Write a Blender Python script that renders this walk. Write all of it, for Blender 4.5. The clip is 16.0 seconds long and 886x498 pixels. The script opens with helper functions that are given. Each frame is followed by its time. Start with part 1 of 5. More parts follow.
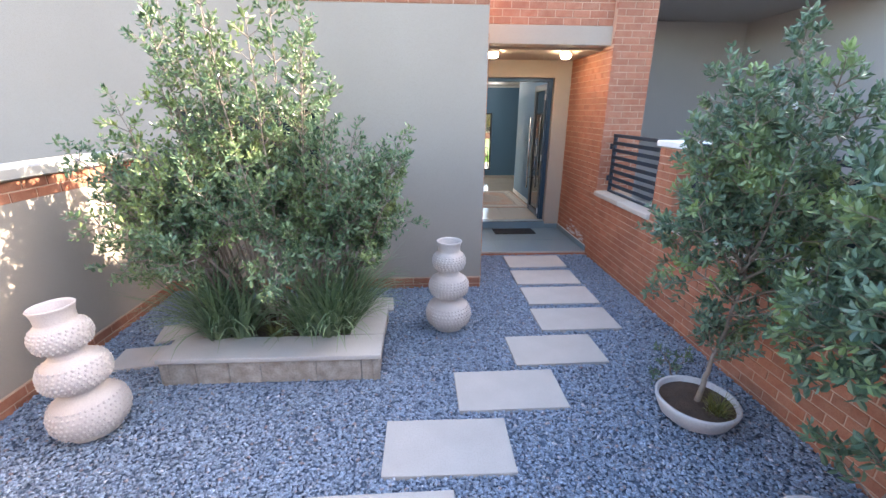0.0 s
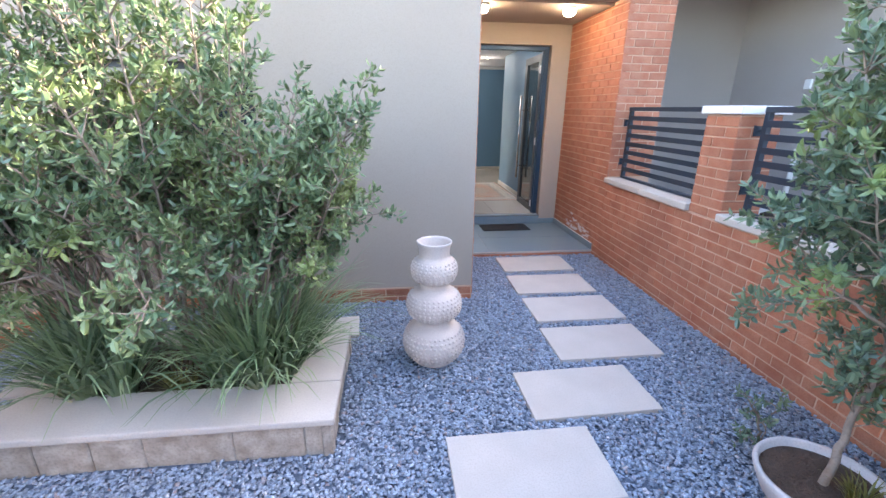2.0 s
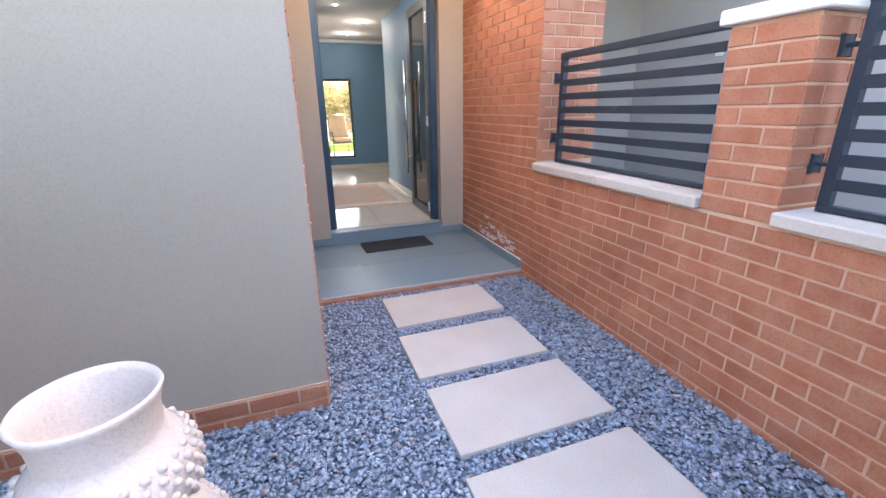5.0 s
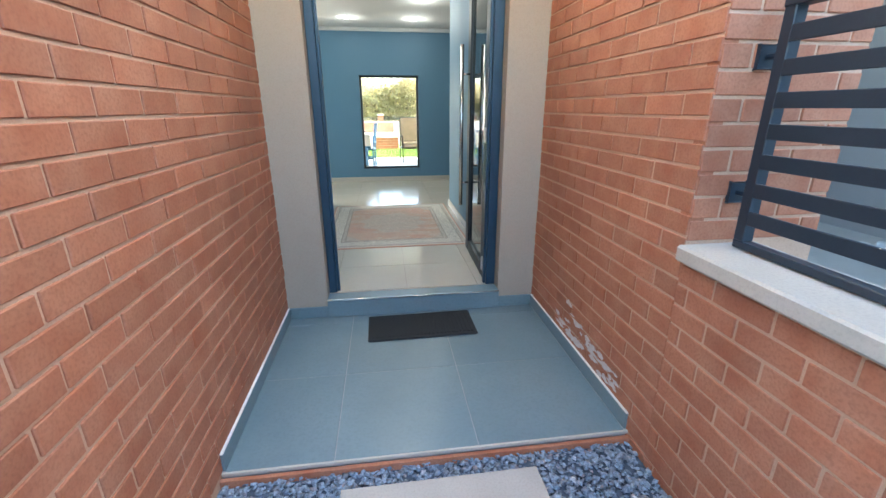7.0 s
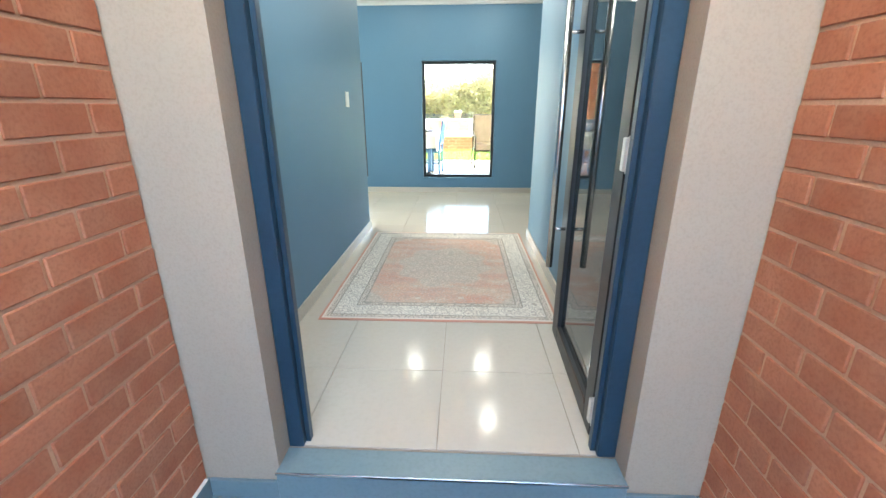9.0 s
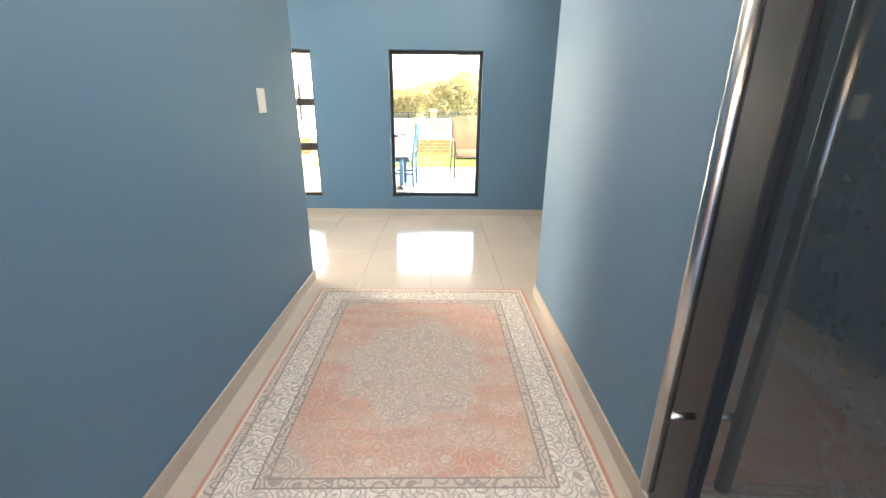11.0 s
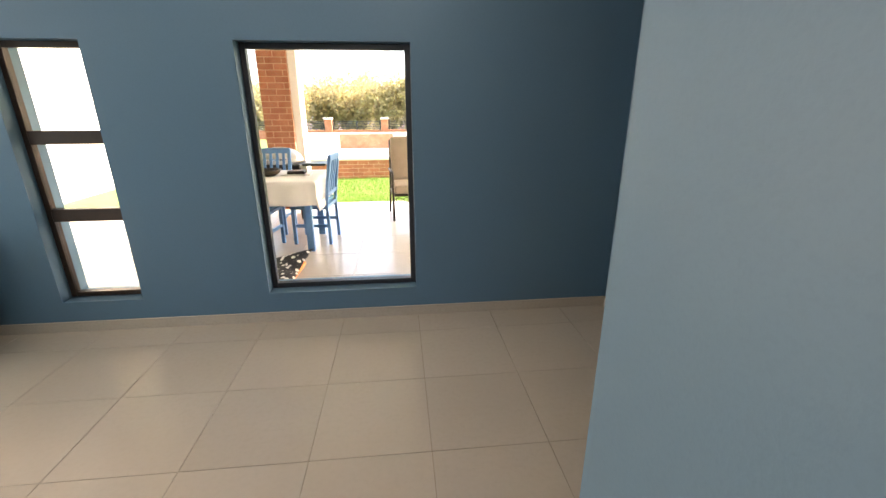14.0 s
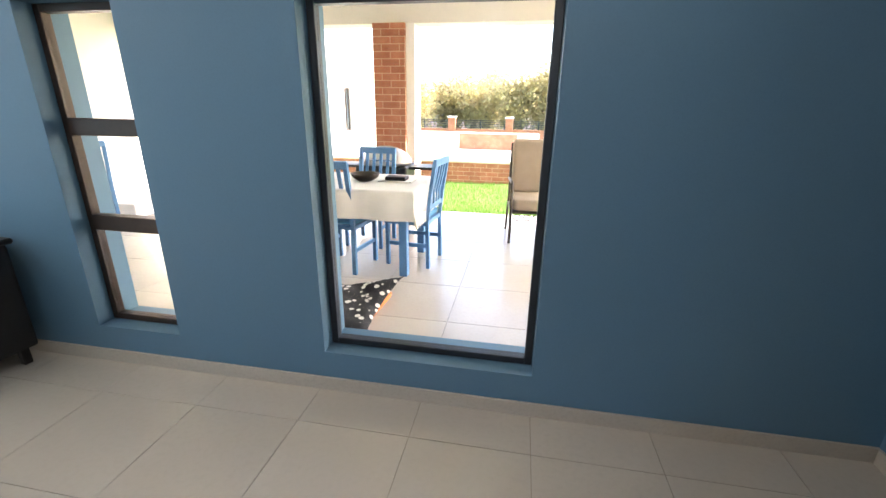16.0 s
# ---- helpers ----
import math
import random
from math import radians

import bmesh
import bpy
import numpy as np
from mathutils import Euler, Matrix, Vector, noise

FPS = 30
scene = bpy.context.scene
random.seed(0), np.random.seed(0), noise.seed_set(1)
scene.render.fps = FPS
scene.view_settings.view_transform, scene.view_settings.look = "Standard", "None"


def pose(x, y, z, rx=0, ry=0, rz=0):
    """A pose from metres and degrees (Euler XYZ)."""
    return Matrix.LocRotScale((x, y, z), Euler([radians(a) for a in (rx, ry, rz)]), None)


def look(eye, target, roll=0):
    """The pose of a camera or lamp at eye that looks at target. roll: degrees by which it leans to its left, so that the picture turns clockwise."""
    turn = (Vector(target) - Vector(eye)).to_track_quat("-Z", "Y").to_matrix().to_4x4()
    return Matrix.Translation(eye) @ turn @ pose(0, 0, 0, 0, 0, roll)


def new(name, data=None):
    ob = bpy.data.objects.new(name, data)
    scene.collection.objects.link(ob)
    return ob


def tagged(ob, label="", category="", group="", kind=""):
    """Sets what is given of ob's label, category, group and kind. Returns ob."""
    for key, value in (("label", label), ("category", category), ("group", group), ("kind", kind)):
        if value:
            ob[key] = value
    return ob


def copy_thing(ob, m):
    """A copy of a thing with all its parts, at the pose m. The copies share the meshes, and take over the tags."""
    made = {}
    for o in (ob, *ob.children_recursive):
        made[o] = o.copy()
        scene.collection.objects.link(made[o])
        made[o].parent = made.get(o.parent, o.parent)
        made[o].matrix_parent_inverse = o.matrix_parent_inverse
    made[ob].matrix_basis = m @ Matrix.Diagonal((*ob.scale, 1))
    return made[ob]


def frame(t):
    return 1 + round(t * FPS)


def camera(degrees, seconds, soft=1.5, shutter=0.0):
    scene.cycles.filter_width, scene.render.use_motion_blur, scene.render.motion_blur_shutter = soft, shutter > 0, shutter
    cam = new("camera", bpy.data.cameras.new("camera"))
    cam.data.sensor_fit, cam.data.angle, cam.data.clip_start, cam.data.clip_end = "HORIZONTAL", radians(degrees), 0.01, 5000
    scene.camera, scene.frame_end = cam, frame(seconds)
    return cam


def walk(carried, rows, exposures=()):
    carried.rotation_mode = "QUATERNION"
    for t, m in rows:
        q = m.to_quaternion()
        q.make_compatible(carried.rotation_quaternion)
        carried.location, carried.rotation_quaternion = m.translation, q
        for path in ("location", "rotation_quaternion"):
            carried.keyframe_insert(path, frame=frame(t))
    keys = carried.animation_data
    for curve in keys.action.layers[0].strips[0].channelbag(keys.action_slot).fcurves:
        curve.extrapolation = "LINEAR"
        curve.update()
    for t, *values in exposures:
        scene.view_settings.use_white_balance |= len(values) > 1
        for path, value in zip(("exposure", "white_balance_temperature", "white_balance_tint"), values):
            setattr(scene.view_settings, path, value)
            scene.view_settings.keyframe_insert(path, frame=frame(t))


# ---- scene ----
cam = camera(93.0, 16.0)
PATH = [
    (0, (-1.582, -7.21, 1.819), (-1.471, -5.313, 1.198), 0.4),
    (0.5, (-1.611, -6.951, 1.723), (-1.498, -5.056, 1.094), 0.1),
    (1, (-1.593, -6.668, 1.667), (-1.479, -4.776, 1.03), 0.3),
    (1.5, (-1.61, -6.413, 1.56), (-1.41, -4.528, 0.919), 0.4),
    (2, (-1.564, -6.143, 1.515), (-1.339, -4.259, 0.882), 0.7),
    (2.5, (-1.561, -5.877, 1.375), (-1.292, -4.001, 0.737), 0.4),
    (3, (-1.482, -5.612, 1.366), (-1.075, -3.765, 0.716), 1.7),
    (3.5, (-1.472, -5.396, 1.277), (-0.879, -3.596, 0.637), -0.2),
    (4, (-1.404, -5.112, 1.209), (-0.721, -3.34, 0.581), -0.6),
    (4.2, (-1.311, -4.968, 1.183), (-0.632, -3.197, 0.55), -0.9),
    (6.3, (-0.377, -3.395, 1.233), (0.166, -1.573, 0.61), 0.4),
    (6.5, (-0.308, -3.231, 1.238), (0.197, -1.399, 0.614), 0.2),
    (7, (-0.161, -2.82, 1.24), (0.097, -0.94, 0.608), -0.1),
    (7.5, (-0.098, -2.399, 1.246), (0.069, -0.511, 0.608), -0.1),
    (8, (0.001, -1.997, 1.232), (0.034, -0.101, 0.596), -0.1),
    (8.5, (0.03, -1.61, 1.214), (-0.061, 0.282, 0.571), -0.6),
    (9, (0.047, -1.223, 1.206), (-0.041, 0.669, 0.563), -0.1),
]
TURNS = [
    (11.3, -0.007, 0.274, 1.280, 70.92, -0.91, -2.16),
    (11.5, -0.023, 0.407, 1.308, 71.18, -0.89, -5.18),
    (12, -0.007, 0.789, 1.377, 71.32, -1.30, -7.31),
    (12.5, 0.106, 1.208, 1.345, 71.74, 0.35, -6.63),
    (13, 0.172, 1.545, 1.401, 71.35, 0.45, -7.28),
    (13.5, 0.265, 1.869, 1.443, 71.23, 0.10, -7.30),
    (14, 0.393, 2.201, 1.420, 71.37, 0.20, -5.86),
    (14.5, 0.471, 2.510, 1.372, 71.65, 0.27, -3.02),
    (15, 0.461, 2.793, 1.388, 70.77, 0.41, -1.23),
    (15.5, 0.466, 3.091, 1.362, 71.12, 1.44, 4.04),
    (16, 0.360, 3.270, 1.372, 71.30, -0.80, 10.36),
]
STOPS = [(0.0, 3.05, 6600, 14), (2.0, 3.5, 6600, 16), (3.5, 3.78, 7000, 20), (4.2, 3.82, 7100, 21), (6.3, 3.38, 6500, 6), (7.5, 3.98, 6000, -1), (9.0, 4.38, 6250, 1), (11.4, 4.4, 7300, 16), (12.5, 3.85, 7600, 18), (13.5, 3.25, 7500, 18), (14.5, 3.15, 7200, 17), (16.0, 3.27, 6400, 15)]
walk(cam, [(t, look(eye, target, roll)) for t, eye, target, roll in PATH] + [(t, pose(*p)) for t, *p in TURNS], STOPS)

# ---- world and light ----
SUN_EL, SUN_AZ = 31, 80  # degrees above the horizon; degrees clockwise from +y
world = bpy.data.worlds.new("World")
scene.world = world
world.use_nodes = True
wn = world.node_tree
sky = wn.nodes.new("ShaderNodeTexSky")
sky.sky_type = "NISHITA"
sky.sun_disc = False
sky.sun_elevation = radians(SUN_EL)
sky.sun_rotation = radians(SUN_AZ)
sky.dust_density = 2.0
wn.links.new(sky.outputs[0], wn.nodes["Background"].inputs[0])
wn.nodes["Background"].inputs[1].default_value = 0.15
SUN_DIR = Vector((math.sin(radians(SUN_AZ)) * math.cos(radians(SUN_EL)), math.cos(radians(SUN_AZ)) * math.cos(radians(SUN_EL)), math.sin(radians(SUN_EL))))
sun_data = bpy.data.lights.new("sun", "SUN")
sun_data.energy, sun_data.angle, sun_data.color = 3.5, radians(0.6), (1.0, 0.9, 0.76)
sun = new("sun", sun_data)
sun.matrix_world = look((0, 0, 20), Vector((0, 0, 20)) - SUN_DIR)


def lamp_light(name, at, power, colour, size):
    """The light that a lit lamp gives off."""
    data = bpy.data.lights.new(name, "POINT")
    data.energy, data.color, data.shadow_soft_size = power, colour, size
    ob = new(name, data)
    ob.location = at
    return ob


for lx in (-0.56, 0.43):
    lamp_light("porch_lamp_light", (lx, -1.06, 2.44), 0.11, (1.0, 0.88, 0.72), 0.06)
# Downlight at x -2.6 is unseen, added as fill; y 0.9 lifts hall walls.
for lx, ly, power, size in ((-0.62, 4.2, 0.35, 0.1), (0.38, 4.2, 0.6, 0.12), (0.40, 3.05, 0.5, 0.12), (-2.6, 4.0, 1.0, 0.08), (-0.09, 0.9, 2.3, 0.14), (-0.09, 2.0, 0.07, 0.05)):
    lamp_light("downlight_and_fill", (lx, ly, 2.40), power, (1.0, 0.95, 0.88), size)
# Added fill: no opening is seen here; its warm light brightens the room.
fill_data = bpy.data.lights.new("left_room_fill", "AREA")
fill_data.shape, fill_data.size, fill_data.size_y, fill_data.energy, fill_data.color = "RECTANGLE", 2.2, 2.0, 54, (1.0, 0.82, 0.64)
new("left_room_fill", fill_data).matrix_world = look((-4.52, 5.06, 1.08), (-4.4, 4.0, 1.0))


# ---- materials ----
def material(name, rough=0.6, metal=0.0):
    m = bpy.data.materials.new(name)
    m.use_nodes = True
    b = m.node_tree.nodes["Principled BSDF"]
    b.inputs["Roughness"].default_value, b.inputs["Metallic"].default_value = rough, metal
    return m, m.node_tree, b


def mixed(nt, fac, a, b):
    n = nt.nodes.new("ShaderNodeMix")
    n.data_type = "RGBA"
    for k, v in ((6, a), (7, b)):
        if isinstance(v, tuple):
            n.inputs[k].default_value = (*v, 1)
        else:
            nt.links.new(v, n.inputs[k])
    if isinstance(fac, (int, float)):
        n.inputs[0].default_value = fac
    else:
        nt.links.new(fac, n.inputs[0])
    return n.outputs[2]


def ramp(nt, value, lo, hi):
    n = nt.nodes.new("ShaderNodeMapRange")
    nt.links.new(value, n.inputs[0])
    n.inputs[1].default_value, n.inputs[2].default_value = lo, hi
    return n.outputs[0]


def noise_of(nt, scale, detail=4.0, stretch=None, object_space=True):
    tc = nt.nodes.new("ShaderNodeTexCoord")
    n = nt.nodes.new("ShaderNodeTexNoise")
    n.inputs["Scale"].default_value, n.inputs["Detail"].default_value = scale, detail
    src = tc.outputs["Object"] if object_space else nt.nodes.new("ShaderNodeNewGeometry").outputs["Position"]
    if stretch:
        mp = nt.nodes.new("ShaderNodeMapping")
        mp.inputs["Scale"].default_value = stretch
        nt.links.new(src, mp.inputs[0])
        src = mp.outputs[0]
    nt.links.new(src, n.inputs["Vector"])
    return n.outputs["Fac"]


def bump(nt, b, height, strength, distance):
    n = nt.nodes.new("ShaderNodeBump")
    n.inputs["Strength"].default_value, n.inputs["Distance"].default_value = strength, distance
    nt.links.new(height, n.inputs["Height"])
    nt.links.new(n.outputs[0], b.inputs["Normal"])


def surface(name, c1, c2, rough=0.6, metal=0.0, big=1.5, fine=60.0, grain=0.15, relief=0.002, strength=0.5, jitter=0.0, island=0.0, stretch=None, stain=None):
    """A worn surface: two colours mixed by large stains and fine grain, with fine relief; jitter varies piece by piece, island by mesh island."""
    m, nt, b = material(name, rough, metal)
    large, small = noise_of(nt, big, 5, stretch, not stain), noise_of(nt, fine, 3, stretch, not stain)
    col = mixed(nt, ramp(nt, large, 0.3, 0.7), c1, c2)
    if stain:
        blotch = nt.nodes.new("ShaderNodeMath")
        blotch.operation, blotch.inputs[1].default_value = "MULTIPLY", 0.55
        nt.links.new(ramp(nt, noise_of(nt, 2.1, 6, None, False), 0.5, 0.72), blotch.inputs[0])
        col = mixed(nt, blotch.outputs[0], col, stain)
    dark = tuple(v * (1 - grain) for v in c1)
    col = mixed(nt, ramp(nt, small, 0.45, 0.75), col, mixed(nt, 0.5, col, dark))
    if jitter or island:
        src = nt.nodes.new("ShaderNodeObjectInfo").outputs["Random"] if jitter else nt.nodes.new("ShaderNodeNewGeometry").outputs["Random Per Island"]
        hsv = nt.nodes.new("ShaderNodeHueSaturation")
        amt = jitter or island
        mr = nt.nodes.new("ShaderNodeMapRange")
        mr.inputs[3].default_value, mr.inputs[4].default_value = 1 - amt, 1 + amt
        nt.links.new(src, mr.inputs[0])
        nt.links.new(mr.outputs[0], hsv.inputs["Value"])
        nt.links.new(col, hsv.inputs["Color"])
        col = hsv.outputs[0]
    nt.links.new(col, b.inputs["Base Color"])
    rr = nt.nodes.new("ShaderNodeMapRange")
    rr.inputs[3].default_value, rr.inputs[4].default_value = rough * 0.85, min(1, rough * 1.15)
    nt.links.new(large, rr.inputs[0])
    nt.links.new(rr.outputs[0], b.inputs["Roughness"])
    if relief:
        bump(nt, b, small, strength, relief)
    return m


M_PLASTER = surface("grey_plaster", (0.365, 0.300, 0.236), (0.405, 0.338, 0.270), 0.85, big=0.8, fine=140, grain=0.16, relief=0.002, strength=0.35)
M_PLASTER_LIGHT = surface("light_plaster", (0.62, 0.59, 0.54), (0.68, 0.65, 0.60), 0.85, big=0.9, fine=120, relief=0.002)
M_YARD = surface("cool_grey_plaster", (0.365, 0.328, 0.30), (0.405, 0.367, 0.337), 0.85, big=0.6, fine=140, grain=0.14, relief=0.002)
M_WHITE = surface("white_render", (0.74, 0.72, 0.68), (0.80, 0.78, 0.74), 0.8, big=0.7, fine=90)
M_BRICK = surface("face_brick", (0.36, 0.118, 0.057), (0.44, 0.198, 0.115), 0.7, big=9, fine=110, grain=0.4, relief=0.002, strength=0.5, jitter=0.10, stain=(0.27, 0.09, 0.05))
M_BRICK_FAR = surface("face_brick_joined", (0.36, 0.118, 0.057), (0.44, 0.198, 0.115), 0.7, big=9, fine=110, grain=0.4, relief=0.002, strength=0.5, island=0.10, stain=(0.27, 0.09, 0.05))
M_MORTAR = surface("mortar", (0.49, 0.30, 0.195), (0.60, 0.405, 0.285), 0.9, big=3, fine=160, grain=0.2, stain=(0.40, 0.24, 0.165))
M_COPING = surface("cast_stone", (0.46, 0.415, 0.35), (0.53, 0.48, 0.41), 0.8, big=3, fine=120, grain=0.2, jitter=0.05)
M_PAVER = surface("sandstone_paver", (0.42, 0.375, 0.325), (0.48, 0.435, 0.38), 0.85, big=4, fine=110, grain=0.18, relief=0.002, jitter=0.05)
M_GROUND = surface("gravel_bed", (0.07, 0.09, 0.125), (0.11, 0.14, 0.18), 0.9, big=3, fine=70, grain=0.5, relief=0.01)
M_SOIL = surface("soil", (0.055, 0.032, 0.02), (0.10, 0.06, 0.038), 0.95, big=9, fine=80, grain=0.5, relief=0.02, strength=0.9)
M_STAIN = surface("efflorescence", (0.58, 0.52, 0.49), (0.70, 0.65, 0.62), 0.9, big=25, fine=130)
M_PORCH = surface("slate_grey_tile", (0.14, 0.20, 0.23), (0.18, 0.245, 0.272), 0.34, big=2.2, fine=70, grain=0.15, relief=0.0006, jitter=0.05)
M_GROUT = surface("grey_grout", (0.30, 0.31, 0.31), (0.36, 0.37, 0.37), 0.8)
M_TILE = surface("polished_cream_tile", (0.47, 0.425, 0.365), (0.51, 0.465, 0.40), 0.13, big=1.2, fine=40, grain=0.04, relief=0.0, jitter=0.02)
M_TILE.node_tree.nodes["Principled BSDF"].inputs["Specular IOR Level"].default_value = 0.32
M_GROUT_DARK = surface("beige_grout", (0.27, 0.22, 0.175), (0.33, 0.27, 0.22), 0.6)
M_BLUE = surface("blue_wall_paint", (0.086, 0.177, 0.266), (0.095, 0.189, 0.282), 0.56, big=0.7, fine=150, grain=0.06, relief=0.0012, strength=0.25)
M_CEIL = surface("ceiling_paint", (0.54, 0.54, 0.53), (0.58, 0.58, 0.57), 0.8, big=1, fine=120, relief=0.001)
M_SKIRT = surface("cream_skirting", (0.44, 0.39, 0.33), (0.48, 0.43, 0.37), 0.3, big=2)
M_FRAME = surface("charcoal_aluminium", (0.018, 0.022, 0.028), (0.026, 0.03, 0.037), 0.4, 0.2, big=5, fine=200, grain=0.1, relief=0.0)
M_DOORBLUE = surface("dark_blue_door_frame", (0.020, 0.048, 0.082), (0.026, 0.06, 0.10), 0.35, 0.2, big=4, relief=0.0)
M_BRONZE = surface("bronze_aluminium", (0.035, 0.022, 0.016), (0.05, 0.03, 0.022), 0.4, 0.3, big=5, relief=0.0)
M_STEEL = surface("brushed_steel", (0.55, 0.55, 0.55), (0.62, 0.62, 0.62), 0.25, 1.0, big=8, fine=300, relief=0.0)
M_CHROME = surface("hinge_metal", (0.72, 0.72, 0.72), (0.8, 0.8, 0.8), 0.3, 0.8, big=8, relief=0.0)
M_RAIL = surface("charcoal_railing_paint", (0.020, 0.032, 0.046), (0.028, 0.040, 0.056), 0.45, 0.2, big=4, fine=120, relief=0.0005)
M_POT = surface("bisque_ceramic", (0.50, 0.425, 0.37), (0.60, 0.52, 0.455), 0.75, big=5, fine=120, grain=0.2, relief=0.002, strength=0.6)
M_BOWL = surface("weathered_bowl_concrete", (0.45, 0.42, 0.40), (0.55, 0.51, 0.48), 0.85, big=7, fine=110, grain=0.3, relief=0.003, strength=0.7)
M_SANDSTONE = surface("rough_sandstone", (0.27, 0.215, 0.165), (0.47, 0.405, 0.335), 0.9, big=11, fine=70, grain=0.35, relief=0.006, strength=0.8, jitter=0.1)
M_BARK = surface("bark", (0.20, 0.15, 0.11), (0.30, 0.24, 0.19), 0.9, big=14, fine=90, grain=0.4, relief=0.004, strength=0.8)
M_MAT = surface("rubber_mat", (0.010, 0.012, 0.015), (0.018, 0.02, 0.024), 0.8, big=6, fine=220, grain=0.3, relief=0.003, strength=0.8)
M_GREYDOOR = surface("grey_door_paint", (0.27, 0.25, 0.225), (0.30, 0.28, 0.25), 0.5, big=2)
M_SWITCH = surface("white_plastic", (0.72, 0.72, 0.70), (0.76, 0.76, 0.74), 0.35, relief=0.0)
M_BLACK = surface("black_casing", (0.008, 0.007, 0.007), (0.014, 0.012, 0.012), 0.45, big=5, relief=0.0008)
M_CHAIRBLUE = surface("painted_blue_wood", (0.06, 0.17, 0.36), (0.09, 0.22, 0.42), 0.5, big=8, fine=90, grain=0.2, relief=0.001)
M_CUSHBLUE = surface("blue_seat_fabric", (0.06, 0.20, 0.36), (0.08, 0.24, 0.42), 0.9, big=10, fine=250, relief=0.002)
M_CLOTH = surface("white_tablecloth", (0.72, 0.70, 0.67), (0.78, 0.76, 0.73), 0.9, big=6, fine=250, relief=0.002)
M_BEIGE = surface("beige_cushion", (0.30, 0.235, 0.175), (0.36, 0.285, 0.215), 0.9, big=6, fine=250, relief=0.003)
M_DARKMETAL = surface("dark_bronze_metal", (0.05, 0.038, 0.03), (0.07, 0.055, 0.045), 0.5, 0.5, big=8, relief=0.0005)
M_GRILL = surface("brushed_grill_hood", (0.42, 0.41, 0.39), (0.5, 0.49, 0.47), 0.4, 0.7, big=6, relief=0.0005)
M_ORANGE = surface("orange_fabric", (0.55, 0.18, 0.05), (0.62, 0.23, 0.08), 0.9, big=8, fine=200)
M_LAWN = surface("lawn_soil", (0.09, 0.17, 0.03), (0.14, 0.23, 0.05), 0.95, big=2, fine=120, grain=0.4, relief=0.01)
M_PATIO = surface("patio_tile", (0.44, 0.40, 0.355), (0.49, 0.45, 0.40), 0.22, big=1.5, fine=50, grain=0.06, relief=0.0, jitter=0.03)


def leaf_material(name, c1, c2, c3, through_light=0.22):
    m, nt, b = material(name, 0.3)
    rnd = nt.nodes.new("ShaderNodeNewGeometry").outputs["Random Per Island"]
    big = noise_of(nt, 2.2, 2)
    col = mixed(nt, ramp(nt, rnd, 0.0, 0.8), c1, c2)
    col = mixed(nt, ramp(nt, big, 0.5, 0.75), col, c3)
    nt.links.new(col, b.inputs["Base Color"])
    tr = nt.nodes.new("ShaderNodeBsdfTranslucent")
    nt.links.new(col, tr.inputs["Color"])
    mx = nt.nodes.new("ShaderNodeMixShader")
    mx.inputs[0].default_value = through_light
    nt.links.new(b.outputs[0], mx.inputs[1])
    nt.links.new(tr.outputs[0], mx.inputs[2])
    nt.links.new(mx.outputs[0], nt.nodes["Material Output"].inputs[0])
    return m


M_LEAF = leaf_material("bush_leaf", (0.06, 0.11, 0.05), (0.19, 0.26, 0.125), (0.30, 0.35, 0.11), 0.22)
M_LEAF2 = leaf_material("citrus_leaf", (0.07, 0.12, 0.08), (0.16, 0.225, 0.13), (0.33, 0.42, 0.12), 0.25)
M_BLADE = leaf_material("strap_leaf", (0.10, 0.17, 0.085), (0.25, 0.34, 0.17), (0.36, 0.42, 0.24), 0.3)
M_DRY = leaf_material("dry_grass", (0.12, 0.12, 0.03), (0.2, 0.18, 0.05), (0.16, 0.2, 0.05))
M_TURF = leaf_material("turf", (0.10, 0.22, 0.03), (0.17, 0.30, 0.05), (0.2, 0.3, 0.07))
# Golden leaves, lightened further: sun glare and haze are put into the colours.
M_FARLEAF = leaf_material("far_foliage_with_glare", (0.42, 0.37, 0.17), (0.54, 0.46, 0.22), (0.46, 0.35, 0.2), 0.5)


def pebble_material():
    m, nt, b = material("blue_grey_gravel", 0.7)
    rnd = nt.nodes.new("ShaderNodeNewGeometry").outputs["Random Per Island"]
    cr = nt.nodes.new("ShaderNodeValToRGB")
    nt.links.new(rnd, cr.inputs[0])
    e = cr.color_ramp.elements
    e[0].color, e[1].color = (0.16, 0.19, 0.235, 1), (0.62, 0.655, 0.69, 1)
    k = e.new(0.45)
    k.color = (0.315, 0.365, 0.435, 1)
    k = e.new(0.93)
    k.color = (0.38, 0.45, 0.54, 1)
    k = e.new(0.965)
    k.color = (0.34, 0.23, 0.19, 1)
    nt.links.new(mixed(nt, ramp(nt, noise_of(nt, 120, 3), 0.4, 0.8), cr.outputs[0], (0.12, 0.145, 0.185)), b.inputs["Base Color"])
    return m


M_PEBBLE = pebble_material()


def glass_material(name, tint=(1, 1, 1), rough=0.0):
    m, nt, b = material(name, rough)
    b.inputs["Base Color"].default_value = (*tint, 1)
    b.inputs["Transmission Weight"].default_value = 1.0
    b.inputs["IOR"].default_value = 1.1
    return m


M_GLASS = glass_material("clear_glass")
M_GLASS_DARK = surface("dark_reflective_glass", (0.02, 0.03, 0.035), (0.03, 0.04, 0.05), 0.04, big=1, relief=0.0)
M_GLASS_DARK.node_tree.nodes["Principled BSDF"].inputs["Specular IOR Level"].default_value = 0.9


def glow(name, colour, power):
    m, nt, b = material(name)
    b.inputs["Emission Color"].default_value, b.inputs["Emission Strength"].default_value = (*colour, 1), power
    return m


